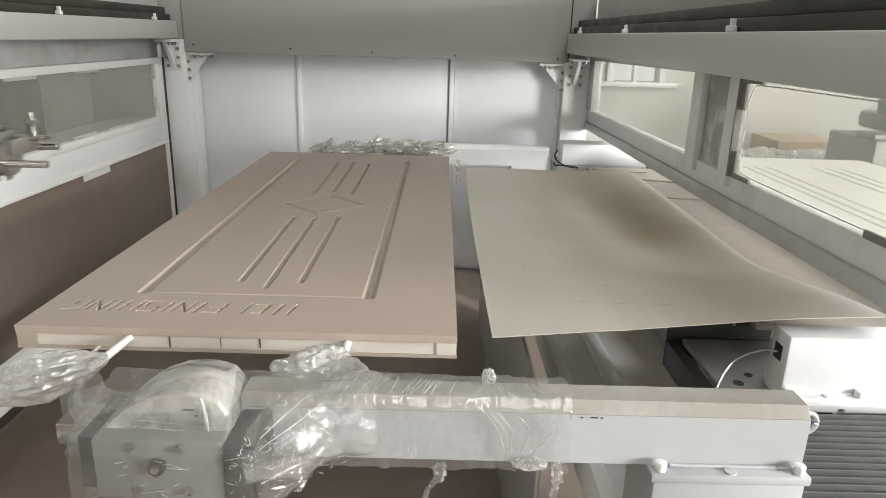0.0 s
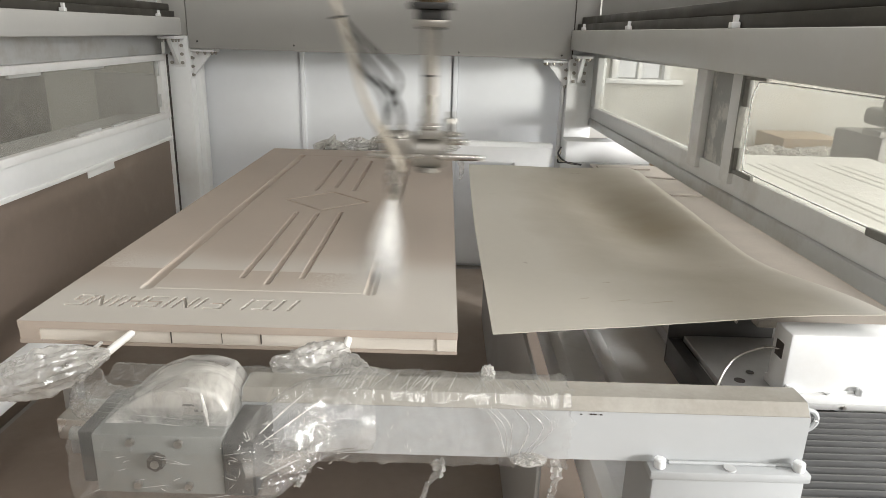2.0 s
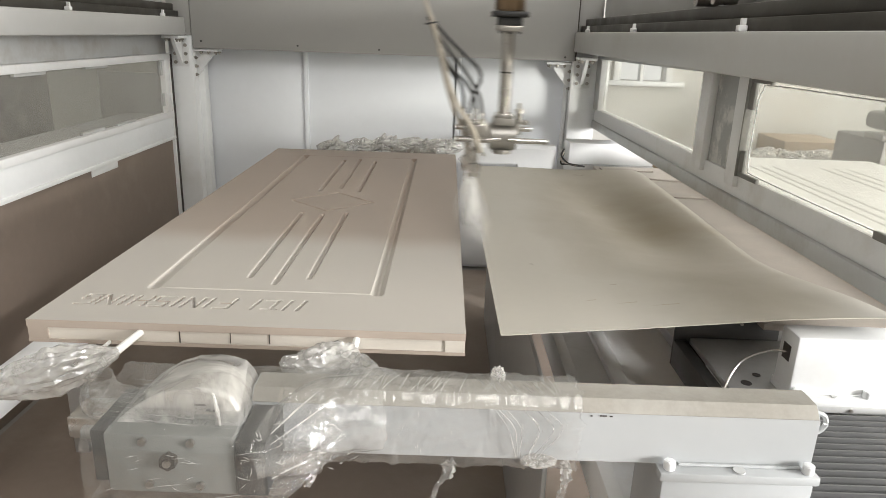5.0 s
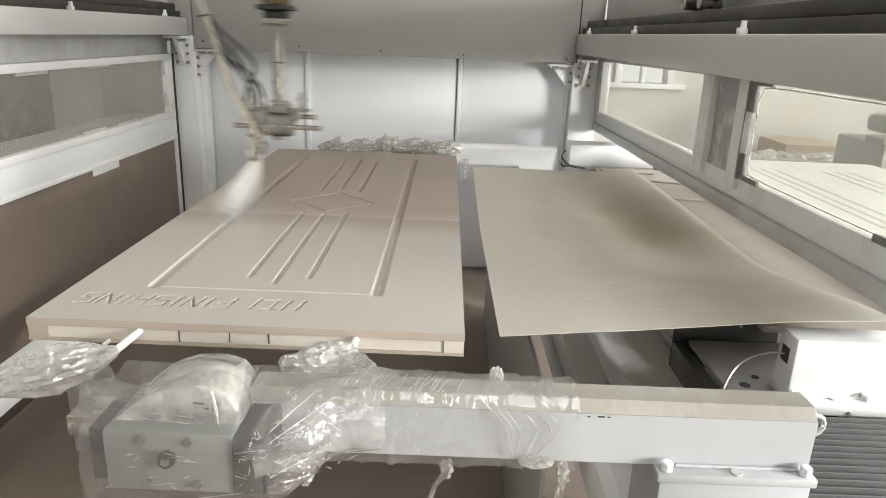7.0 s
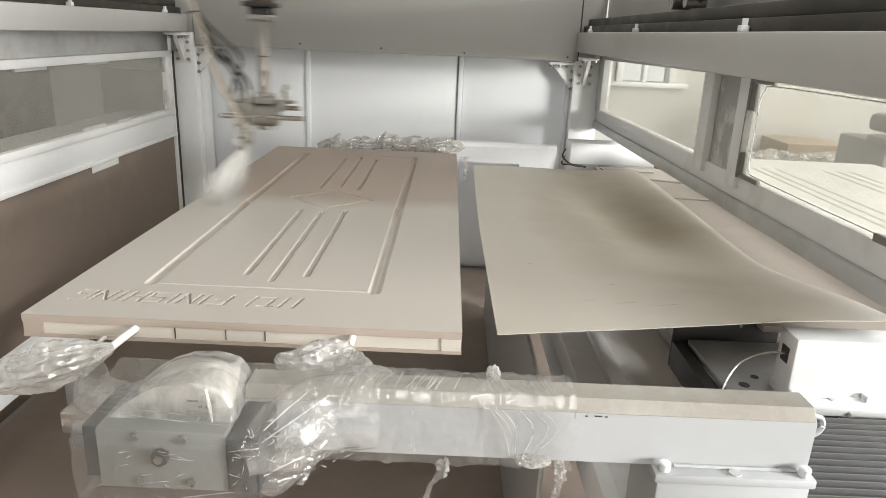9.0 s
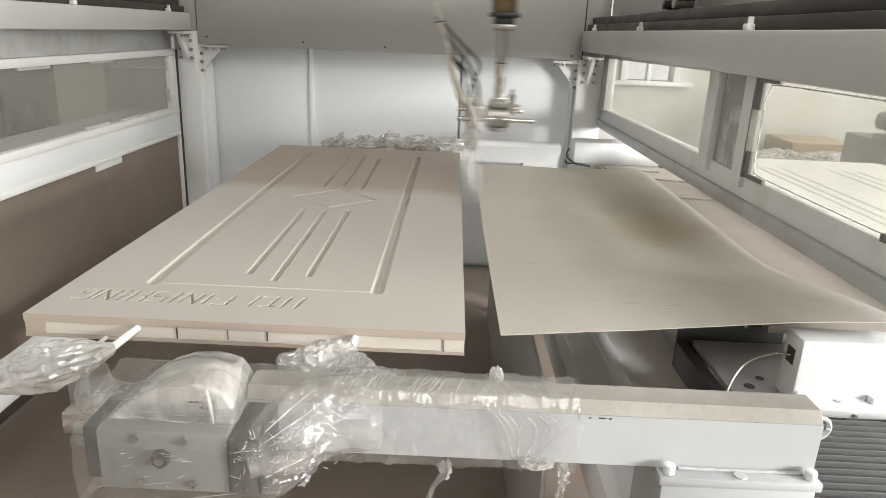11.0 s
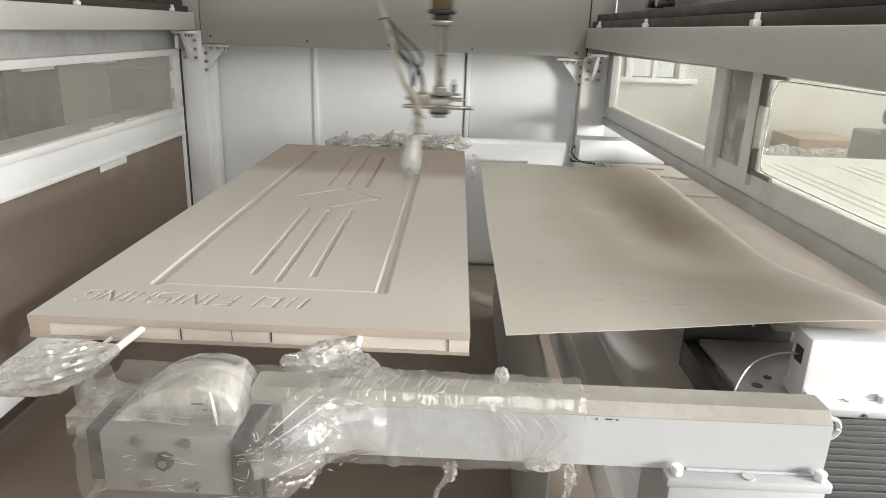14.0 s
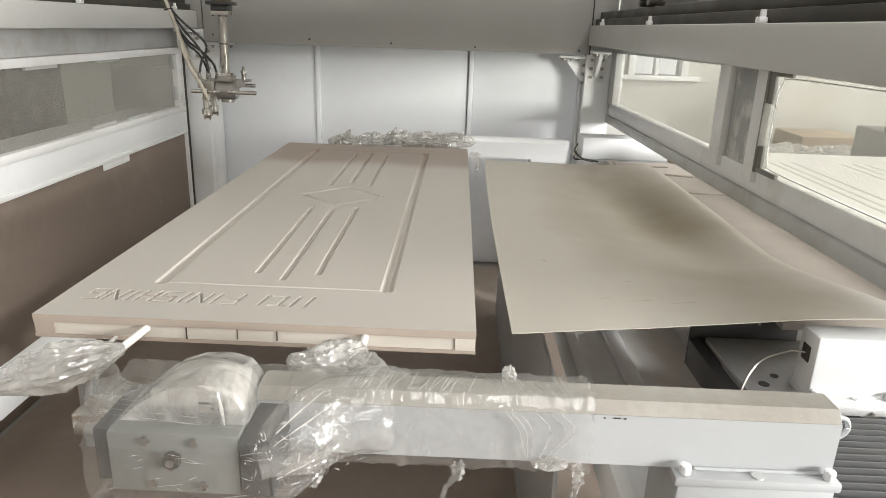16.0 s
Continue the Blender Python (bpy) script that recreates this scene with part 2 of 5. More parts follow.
def grid_mesh(xs, ys, height, under, name, mat, flat=False, closed=True):
    """A closed slab whose top follows height(x, y) on the given lines."""
    X, Y = np.meshgrid(xs, ys)
    Z = height(X, Y)
    nx, ny = len(xs), len(ys)
    top = np.stack([X, Y, Z], -1).reshape(-1, 3)
    U = under(X, Y) if callable(under) else np.full_like(Z, under)
    i = np.arange(nx * ny).reshape(ny, nx)
    quads = np.stack([i[:-1, :-1], i[:-1, 1:], i[1:, 1:], i[1:, :-1]], -1).reshape(-1, 4)
    ring = np.concatenate([i[0, :], i[1:, -1], i[-1, -2::-1], i[-2:0:-1, 0]])
    low = top[ring].copy()
    low[:, 2] = U.reshape(-1)[ring]
    k = np.arange(len(ring)) + nx * ny
    side = np.stack([ring, k, np.roll(k, -1), np.roll(ring, -1)], -1)
    faces = [tuple(q) for q in np.concatenate([quads, side])]
    me = bpy.data.meshes.new(name)
    if closed:
        me.from_pydata(np.concatenate([top, low]).tolist(), [], faces + [tuple(k[::-1])])
    else:
        me.from_pydata(top.tolist(), [], [tuple(q) for q in quads])
    me.update()
    me.materials.append(mat)
    if not flat:
        for p in me.polygons[: len(quads)]:
            p.use_smooth = True
    return me


# ---- hall and booth structure ----
def wall_with_hole(name, label, axis, at, thick, u0, u1, z0, z1, hu0, hu1, hz0, hz1, mat):
    bm = bmesh.new()
    for a, b, c, d in ((u0, hu0, z0, z1), (hu1, u1, z0, z1), (hu0, hu1, z0, hz0), (hu0, hu1, hz1, z1)):
        if b - a > 0.001 and d - c > 0.001:
            if axis == "x":
                box(bm, at, at + thick, a, b, c, d)
            else:
                box(bm, a, b, at, at + thick, c, d)
    return structure(name, bm, mat, label)


structure("ground", boxm(-6, 6, -6.2, 6.2, -0.12, -0.01), CONCFLOOR, "grey concrete floor of the factory hall")
structure("floor", boxm(-0.83, 3.0, -1.9, 3.1, -0.01, 0.0), FLOORM, "booth floor covered in brown overspray")
structure("wall_front", boxm(-6, 6, -6.2, -6.0, 0, 5), CONCRETE, "plain plastered hall wall")
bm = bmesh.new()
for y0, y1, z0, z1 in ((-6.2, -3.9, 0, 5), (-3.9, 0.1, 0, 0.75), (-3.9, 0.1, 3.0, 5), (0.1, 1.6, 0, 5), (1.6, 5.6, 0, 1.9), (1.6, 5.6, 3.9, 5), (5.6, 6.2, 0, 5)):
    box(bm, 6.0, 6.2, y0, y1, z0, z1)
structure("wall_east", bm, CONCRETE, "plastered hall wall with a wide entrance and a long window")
# out of view; the opening only seats the added left lamp
wall_with_hole("wall_west", "unseen plastered hall wall with an opening for the left fill lamp", "x", -6.2, 0.2, -6.2, 6.2, 0, 5, 0.0, 4.2, 1.8, 4.0, CONCRETE)
wall_with_hole("wall_north", "plastered beige hall wall with a window", "y", 6.0, 0.2, -6, 6, 0, 5, 2.62, 3.12, 1.13, 1.42, CONCRETE)
# unseen ceiling, left open where the added roof lamp hangs
bm = bmesh.new()
for a in ((-6, 1.1, -6.2, 6.2), (4.1, 6, -6.2, 6.2), (1.1, 4.1, -6.2, -4.7), (1.1, 4.1, -1.7, 6.2)):
    box(bm, *a, 5.0, 5.15)
structure("ceiling", bm, CONCRETE, "plain unseen hall ceiling with an opening for the roof fill lamp")

# hall window behind the booth
hw = thing("window_hall", "white-framed hall window in the beige wall", "window")
hw["kind"] = "structure"
for n, b in (("window_sill", (2.5, 3.3, 5.93, 6.02, 1.08, 1.13)), ("window_frame", (2.56, 2.63, 5.95, 6.05, 1.13, 1.42)), ("window_frame", (3.1, 3.17, 5.95, 6.05, 1.13, 1.42)), ("window_frame", (2.83, 2.87, 5.95, 6.05, 1.13, 1.42))):
    part(n, boxm(*b, bevel=0.006), WHITE, hw)

glow = bpy.data.materials.new("bright_daylight")
glow.use_nodes = True
em = glow.node_tree.nodes.new("ShaderNodeEmission")
em.inputs[1].default_value = 1.6
glow.node_tree.links.new(em.outputs[0], glow.node_tree.nodes["Material Output"].inputs[0])
structure("backdrop", boxm(2.2, 3.6, 6.5, 6.52, 0.8, 1.9), glow, "bright daylight outside the hall window")

# back wall of the booth: three folded sheets with ribs between them
bw = structure("wall_back", boxm(-0.85, 1.8, 3.18, 3.22, 0, 1.9), WALL, "white enamelled steel back wall of the booth")
for x0, x1 in ((-0.7, -0.064), (-0.038, 0.896), (0.934, 1.63)):
    part("panel", boxm(x0, x1, 3.155, 3.176, 0.02, 1.6, bevel=0.006), WALL, bw)
for x in (-0.051, 0.915):
    part("rib", boxm(x - 0.012, x + 0.018, 3.135, 3.18, 0.02, 1.6, bevel=0.006), WALL, bw)

# wide cover panel hung between the posts
cp = thing("machine_hood", "wide warm-grey enamelled steel machine hood with small screws", "machine hood")
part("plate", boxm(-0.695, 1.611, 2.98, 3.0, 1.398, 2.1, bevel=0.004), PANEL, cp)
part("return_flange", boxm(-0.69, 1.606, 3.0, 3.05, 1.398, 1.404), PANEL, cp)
part("edge_gap", boxm(1.6115, 1.6185, 2.984, 2.9885, 1.40, 2.1), INK, cp, "dark gap beside the plate")
me = mesh_of("screw", rodm((0, 0.002, 0), (0, -0.004, 0), 0.006, seg=10), DARKP)
for x, z in ((-0.64, 1.44), (-0.06, 1.432), (0.43, 1.425), (0.93, 1.42), (1.55, 1.42)):
    piece("screw", me, cp, Matrix.Translation((x, 2.979, z)))


# ---- posts, brackets and gantry rails ----
def post(name, x0, x1, label):
    p = thing(name, label, "post", "booth corner posts")
    part("tube", boxm(x0, x1, 2.99, 3.11, 0, 1.47, bevel=0.006), WHITE, p)
    # same post, its top given a darker colour to hold down the key light
    part("dimmed_upper_tube", boxm(x0 + 0.004, x1 - 0.004, 2.994, 3.106, 1.47, 1.9, bevel=0.004), PANEL, p, "upper length of the post, coloured grey to offset the light on it")
    part("corner_strip", boxm(x0 + 0.13 if x0 < 0 else x0 - 0.02, x1 + 0.04 if x0 < 0 else x0 - 0.003, 3.06, 3.13, 0, 1.39, bevel=0.004), WHITE, p)
    return p


post("booth_post", -0.845, -0.70, "white steel corner post of the spray booth")
post("booth_post", 1.60, 1.765, "white steel corner post of the spray booth")


def bracket(name, at):
    """Angle bracket: back plate with four screws, top plate with three bolts, a gusset. It spans +x from its plate."""
    b = thing(name, "white cast angle bracket with socket screws", "bracket", "gantry brackets", at)
    part("back_plate", boxm(-0.012, 0.0, -0.05, 0.05, -0.18, 0.0, bevel=0.003), WHITE, b)
    part("top_plate", boxm(0.0, 0.15, -0.05, 0.05, -0.016, 0.0, bevel=0.003), WHITE, b)
    part("gusset", prism(bmesh.new(), ((0.0, -0.016), (0.12, -0.016), (0.095, -0.05), (0.0, -0.165)), "y", -0.01, 0.01), WHITE, b)
    me_b = mesh_of("bolt", rod(rodm((0, 0, 0), (0, 0, -0.012), 0.010, seg=12), (0, 0, -0.012), (0, 0, -0.02), 0.006, seg=6), STEEL)
    for x in (0.04, 0.085, 0.13):
        for y in (-0.032, 0.032):
            piece("bolt", me_b, b, pose(x, y, -0.014))
    for z in (-0.055, -0.105, -0.155):
        for y in (-0.032, 0.032):
            piece("bolt", me_b, b, pose(-0.002, y, z, 0, -90, 0))
    return b


B1 = bracket("angle_bracket", pose(-0.772, 2.988, 1.468, 0, 0, -90))
copy_thing(B1, pose(1.665, 2.988, 1.425, 0, 0, -90))
copy_thing(B1, pose(-0.698, 3.05, 1.396))
copy_thing(B1, pose(1.598, 3.05, 1.39, 0, 0, 180))


def gantry_rail(x0, x1, z0, z1, side, label):
    r = thing("gantry_rail", label, "machine rail", "gantry rails")
    part("beam", boxm(x0, x1, -1.6, 2.985, z0, z1, bevel=0.008), RAILP, r)
    a = x0 if side > 0 else x1
    part("guide_channel", boxm(min(a + 0.03 * side, a + 0.13 * side), max(a + 0.03 * side, a + 0.13 * side), -1.6, 2.97, z1, z1 + 0.035, bevel=0.003), GUIDE, r, "dark steel guide channel")
    part("guide_rail", boxm(min(a + 0.05 * side, a + 0.09 * side), max(a + 0.05 * side, a + 0.09 * side), -1.6, 2.95, z1 + 0.035, z1 + 0.075, bevel=0.006), GUIDE, r, "dark linear guide rail")
    clip = mesh_of("clip", box(boxm(-0.012, 0.012, -0.012, 0.012, 0, 0.016, bevel=0.003), -0.004, 0.008, -0.006, 0.006, 0.016, 0.034), FRAMEL)
    for y in (-0.1, 0.62, 1.72, 2.7):
        piece("clip", clip, r, Matrix.Translation((a + 0.016 * side, y, z1)))
    return r


gantry_rail(1.60, 1.73, 1.452, 1.565, 1, "off-white box beam with a dark guide rail on top")
gantry_rail(-0.86, -0.73, 1.472, 1.572, -1, "off-white box beam with a dark guide rail on top")

# ---- side walls with their windows ----
wl = tagged(new("wall_left"), "white booth side wall with a window band above a brown lining", kind="structure")
XL = -0.85
for n, b, m in (
    ("lining", (XL - 0.02, XL + 0.0, -1.9, 2.99, 0, 0.862), BROWN),
    ("lower_board", (XL - 0.03, XL + 0.012, -1.9, 2.96, 0.862, 0.99), WHITE),
    ("rail", (XL - 0.03, XL + 0.02, -1.9, 2.99, 0.985, 1.02), FRAMEL),
    ("lower_lip", (XL - 0.03, XL + 0.02, -1.9, 2.99, 0.852, 0.872), FRAMEL),
    ("top_rail", (XL - 0.03, XL + 0.02, -1.9, 2.99, 1.327, 1.362), FRAMEL),
    ("upper_board", (XL - 0.04, XL - 0.012, -1.9, 2.99, 1.362, 2.3), FRAME),
    ("end_stile", (XL - 0.03, XL + 0.02, 2.87, 2.93, 1.02, 1.327), FRAMEL),
    ("corner_stile", (XL - 0.028, XL + 0.018, 2.945, 2.985, 0.0, 1.362), FRAMEL),
    ("glass", (XL - 0.014, XL - 0.009, -1.9, 2.87, 1.02, 1.327), GLASSL),
    ("hung_plate", (XL + 0.002, XL + 0.006, 1.93, 2.2, 0.815, 0.858), FRAMEL),
):
    part(n, boxm(*b, bevel=0 if n == "glass" else 0.003), m, wl)
part("seam", boxm(XL + 0.0185, XL + 0.021, 2.962, 2.9885, 0.3, 1.36), INK, wl)
for y, z0, z1 in ((1.55, 1.313, 1.327), (2.1, 1.316, 1.327), (2.35, 1.0195, 1.03), (2.0, 1.0195, 1.035)):
    part("glazing_clip", boxm(XL - 0.008, XL + 0.008, y - 0.11, y + 0.11, z0, z1, bevel=0.002), FRAME, wl)
for z in (1.06, 1.24):
    part("glazing_clip", boxm(XL - 0.008, XL + 0.008, 2.845, 2.87, z, z + 0.075, bevel=0.002), FRAME, wl)

wr = tagged(new("wall_right"), "grey-white booth side wall with framed windows", kind="structure")
XR = 1.75
for n, b, m in (
    ("lower_rail", (XR, XR + 0.06, -0.15, 2.99, 1.006, 1.052), FRAME),
    ("upper_rail", (XR + 0.012, XR + 0.06, -0.15, 2.99, 1.052, 1.122), FRAMEL),
    ("top_rail", (XR, XR + 0.06, -0.15, 2.99, 1.417, 1.46), FRAME),
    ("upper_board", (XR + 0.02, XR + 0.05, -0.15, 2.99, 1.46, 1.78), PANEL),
    ("far_stile", (XR, XR + 0.05, 2.85, 2.99, 1.122, 1.417), FRAME),
    ("stile", (XR - 0.004, XR + 0.032, 1.10, 1.19, 1.085, 1.43), FRAMEL),
    ("stile", (XR - 0.004, XR + 0.032, 0.81, 0.88, 1.085, 1.43), FRAMEL),
    ("divider_board", (XR + 0.02, XR + 0.045, 0.88, 1.10, 1.085, 1.43), DIVIDE),
    ("glass", (XR + 0.03, XR + 0.035, 1.19, 2.85, 1.122, 1.417), GLASS),
    ("glass", (XR + 0.014, XR + 0.019, -0.15, 0.798, 1.122, 1.417), GLASS),
):
    part(n, boxm(*b, bevel=0 if n == "glass" else 0.003), m, wr)
for y0, y1, z0, z1 in ((0.67, 0.809, 1.404, 1.419), (0.768, 0.808, 1.325, 1.403), (0.67, 0.808, 1.121, 1.135), (0.772, 0.809, 1.136, 1.20), (0.0, 0.1, 1.122, 1.14)):
    part("glazing_clip", boxm(XR + 0.002, XR + 0.0135, y0, y1, z0, z1, bevel=0.002), CLIPG, wr)
# added grey strip that hides the stile's overlit side face
part("stile_side_cover", boxm(XR - 0.0045, XR + 0.034, 0.799, 0.8085, 1.12, 1.42, bevel=0.002), CLIPG, wr)
part("glass_edge", tube([(XR + 0.012, y, z) for y, z in ((-0.14, 1.40), (0.3, 1.401), (0.69, 1.401), (0.735, 1.388), (0.758, 1.35), (0.760, 1.26), (0.760, 1.18), (0.748, 1.15), (0.71, 1.139), (0.3, 1.136), (-0.14, 1.136))], 0.0019, 6, 3), FRAMEL, wr, "bright edge of the pane with rounded corners")

wr.matrix_basis = Matrix.Translation((0, 2.9, 0)) @ pose(0, 0, 0, -0.6) @ Matrix.Translation((0, -2.9, 0))

# ---- the door being sprayed ----
DW, DL, DT, DZ = 0.9, 2.155, 0.05, 0.95
BARS = ((0.378, 0.29, 0.915), (0.448, 0.25, 0.903), (0.523, 0.292, 0.925), (0.378, 1.25, 1.884), (0.448, 1.297, 1.926), (0.523, 1.258, 1.878))
FONT = {"F": ((0, 0, 0, 1), (0, 1, 1, 1), (0, 0.5, 0.85, 0.5)), "I": ((0.5, 0, 0.5, 1),), "N": ((0, 0, 0, 1), (0, 1, 1, 0), (1, 0, 1, 1)),
        "S": ((0, 0, 1, 0), (1, 0, 1, 0.5), (1, 0.5, 0, 0.5), (0, 0.5, 0, 1), (0, 1, 1, 1)), "H": ((0, 0, 0, 1), (1, 0, 1, 1), (0, 0.5, 1, 0.5)),
        "G": ((1, 1, 0, 1), (0, 1, 0, 0), (0, 0, 1, 0), (1, 0, 1, 0.45), (1, 0.45, 0.55, 0.45))}


def letter_strokes():
    """Stroke ends on the door for the carved word, read from the far side; the mark before it is plain bars."""
    out, pen = [], 0.392
    for ch in "FINISHING":
        w = 0.012 if ch == "I" else 0.031
        for u0, v0, u1, v1 in FONT[ch]:
            out.append((pen - u0 * w - 0.010 * v0, 0.146 - 0.056 * v0, pen - u1 * w - 0.010 * v1, 0.146 - 0.056 * v1))
        pen -= w + 0.0135
    for x in (0.545, 0.515, 0.487, 0.445):
        out.append((x, 0.146, x - 0.012, 0.09))
    for x, y in ((0.487, 0.143), (0.487, 0.093)):
        out.append((x, y, x - 0.03, y))
    return out


def segment_gap(X, Y, s):
    ax, ay, bx, by = s
    dx, dy = bx - ax, by - ay
    t = np.clip(((X - ax) * dx + (Y - ay) * dy) / (dx * dx + dy * dy), 0, 1)
    return np.hypot(X - ax - t * dx, Y - ay - t * dy)


def door_height(X, Y):
    Z = np.full_like(X, DZ)

    def carve(s, half, deep, flat=0.0):
        np.minimum(Z, DZ - deep * np.clip((half - segment_gap(X, Y, s)) / (half - flat), 0, 1), out=Z)
    for x in (0.180, 0.698):
        carve((x, 0.205, x, 1.98), 0.0155, 0.014, 0.003)
        carve((x, 0.205, x, 1.98), 0.004, 0.016)
    for y in (0.2, 1.985):
        carve((0.18, y, 0.698, y), 0.003, 0.0022)
    for x, a, b in BARS:
        carve((x, a, x, b), 0.0085, 0.012)
    c, h, k = (0.4505, 1.087), 0.144, 0.137
    pts = [(c[0] - h, c[1]), (c[0], c[1] + k), (c[0] + h, c[1]), (c[0], c[1] - k)]
    for i in range(4):
        carve((*pts[i], *pts[(i + 1) % 4]), 0.0058, 0.011)
    for s in letter_strokes():
        carve(s, 0.0034, 0.012, 0.0008)
    return Z


def paint_material():
    """Brown primer under a pale fresh coat: sprayed row by row, thinner at the far end."""
    m = material("door_paint", (0.372, 0.315, 0.265), 0.42, vary=0.045, scale=2.2, bump=0.05, bump_scale=250)
    n, l = m.node_tree.nodes, m.node_tree.links
    b = n["Principled BSDF"]
    link = b.inputs["Base Color"].links[0]
    src = link.from_socket
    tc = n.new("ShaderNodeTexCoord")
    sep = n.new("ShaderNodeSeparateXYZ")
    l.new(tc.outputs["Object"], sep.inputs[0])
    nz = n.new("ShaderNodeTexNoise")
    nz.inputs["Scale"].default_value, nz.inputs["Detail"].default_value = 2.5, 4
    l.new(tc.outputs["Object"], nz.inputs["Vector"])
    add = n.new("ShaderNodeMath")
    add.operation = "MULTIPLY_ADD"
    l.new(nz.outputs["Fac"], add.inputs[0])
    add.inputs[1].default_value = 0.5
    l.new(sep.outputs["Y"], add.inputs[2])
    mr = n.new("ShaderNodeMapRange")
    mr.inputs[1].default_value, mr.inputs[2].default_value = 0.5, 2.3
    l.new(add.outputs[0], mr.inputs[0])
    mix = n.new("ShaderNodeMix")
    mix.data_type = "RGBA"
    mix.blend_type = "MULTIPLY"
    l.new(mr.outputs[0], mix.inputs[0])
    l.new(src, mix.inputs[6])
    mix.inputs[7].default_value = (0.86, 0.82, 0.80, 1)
    laid = n.new("ShaderNodeAttribute")
    laid.attribute_name = "coat"
    over = n.new("ShaderNodeMix")
    over.data_type = "RGBA"
    l.new(laid.outputs["Fac"], over.inputs[0])
    l.new(mix.outputs[2], over.inputs[6])
    over.inputs[7].default_value = (0.455, 0.425, 0.382, 1)
    l.new(over.outputs[2], b.inputs["Base Color"])
    wet = n.new("ShaderNodeMapRange")
    wet.inputs[3].default_value, wet.inputs[4].default_value = 0.45, 0.34
    l.new(laid.outputs["Fac"], wet.inputs[0])
    l.new(wet.outputs[0], b.inputs["Roughness"])
    return m


PAINT = paint_material()
door = thing("door_leaf", "tan wooden door leaf with carved grooves, freshly sprayed pale", "door")
xs = np.linspace(0, DW, 361)
ys = np.concatenate([np.linspace(0, 0.075, 12, endpoint=False), np.linspace(0.075, 0.22, 97, endpoint=False), np.linspace(0.22, DL - 0.16, 500, endpoint=False), np.linspace(DL - 0.16, DL, 24)])
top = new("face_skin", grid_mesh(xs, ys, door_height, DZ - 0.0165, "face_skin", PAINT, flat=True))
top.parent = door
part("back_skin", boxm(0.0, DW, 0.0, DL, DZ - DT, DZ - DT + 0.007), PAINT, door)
part("stile", boxm(0.001, 0.042, 0.001, DL - 0.001, DZ - DT + 0.007, DZ - 0.0165), PAINT, door)
part("stile", boxm(DW - 0.042, DW - 0.001, 0.001, DL - 0.001, DZ - DT + 0.007, DZ - 0.0165), CORE, door, "bare pale wood stile end")
part("core", boxm(0.042, DW - 0.042, 0.004, DL - 0.004, DZ - DT + 0.007, DZ - 0.0165), CORE, door, "pale bare core strips")
for x, w, z in ((0.31, 0.0022, 0.033), (0.415, 0.001, 0.03), (0.495, 0.0022, 0.029)):
    part("core_seam", boxm(x, x + w, 0.0022, 0.005, DZ - 0.014 - z + 0.004, DZ - 0.017), INK, door)



# fresh coat: one thin wet band for each pass of the guns, feathered into the primer at its front
ROWS_Y = (0.31, 0.51, 0.71, 0.86, 0.99, 1.14, 1.32, 1.45, 1.61, 1.77, 1.90)
COATS = []
for k in range(10):
    front = ROWS_Y[k] - 0.10
    lo, hi = (ROWS_Y[k - 1] - 0.215 if k else 0.0), front + 0.125
    fine_y = 1.5e-3 if lo < 0.2 else 4e-3
    me = grid_mesh(np.linspace(0.0005, DW - 0.0005, 361), np.linspace(lo, hi, int((hi - lo) / fine_y)), door_height, 0, "fresh_coat", PAINT, flat=True, closed=False)
    co = np.empty(len(me.vertices) * 3, np.float32)
    me.vertices.foreach_get("co", co)
    co[2::3] += np.random.default_rng(k).uniform(-2e-5, 2e-5, len(me.vertices)).astype(np.float32)
    me.vertices.foreach_set("co", co)
    wave = 0.012 * np.sin(co[0::3] * 11 + k) + 0.008 * np.sin(co[0::3] * 27 + 2 * k)
    edge = np.clip((front + 0.10 + wave - co[1::3]) / 0.18, 0, 1)
    me.attributes.new("coat", "FLOAT", "POINT").data.foreach_set("value", (edge * edge * (3 - 2 * edge)).astype(np.float32))
    COATS.append((piece("fresh_coat", me, door, pose(0, 0, -0.005)), k))
COATS[0][0]["label"] = "pale wet coat of fresh paint"

# ---- warped masking sheet on the right-hand support ----
def sheet_height(X, Y):
    """Flat along its inner side, sagging in a long valley, with a raised outer rim and a lifted near corner."""
    u, v = (X - 0.975) / 0.83, (Y - 0.05) / 1.94
    axis = 0.60 + 0.16 * np.clip(0.75 - v, -0.3, 1)
    valley = -0.042 * np.exp(-((u - axis) / 0.2) ** 2) * np.exp(-((v - 0.60) / 0.30) ** 2)
    roll = -0.012 * np.clip((u - 0.93) / 0.07, 0, 1) ** 2 * np.clip(v * 3, 0, 1)
    fall = np.clip(1 - np.clip(v, 0, 1) / 0.34, 0, 1)
    near = np.interp(u, (0.0, 0.34, 0.72, 0.83, 1.0), (0.0, 0.020, 0.054, 0.060, 0.066))
    bulge = 0.010 * np.exp(-((u - 0.25) / 0.22) ** 2) * np.exp(-((v - 0.35) / 0.3) ** 2)
    return 0.931 + valley + roll + near * fall * fall * (3 - 2 * fall) + bulge + 0.003 * np.sin(3 * u + 5 * v)


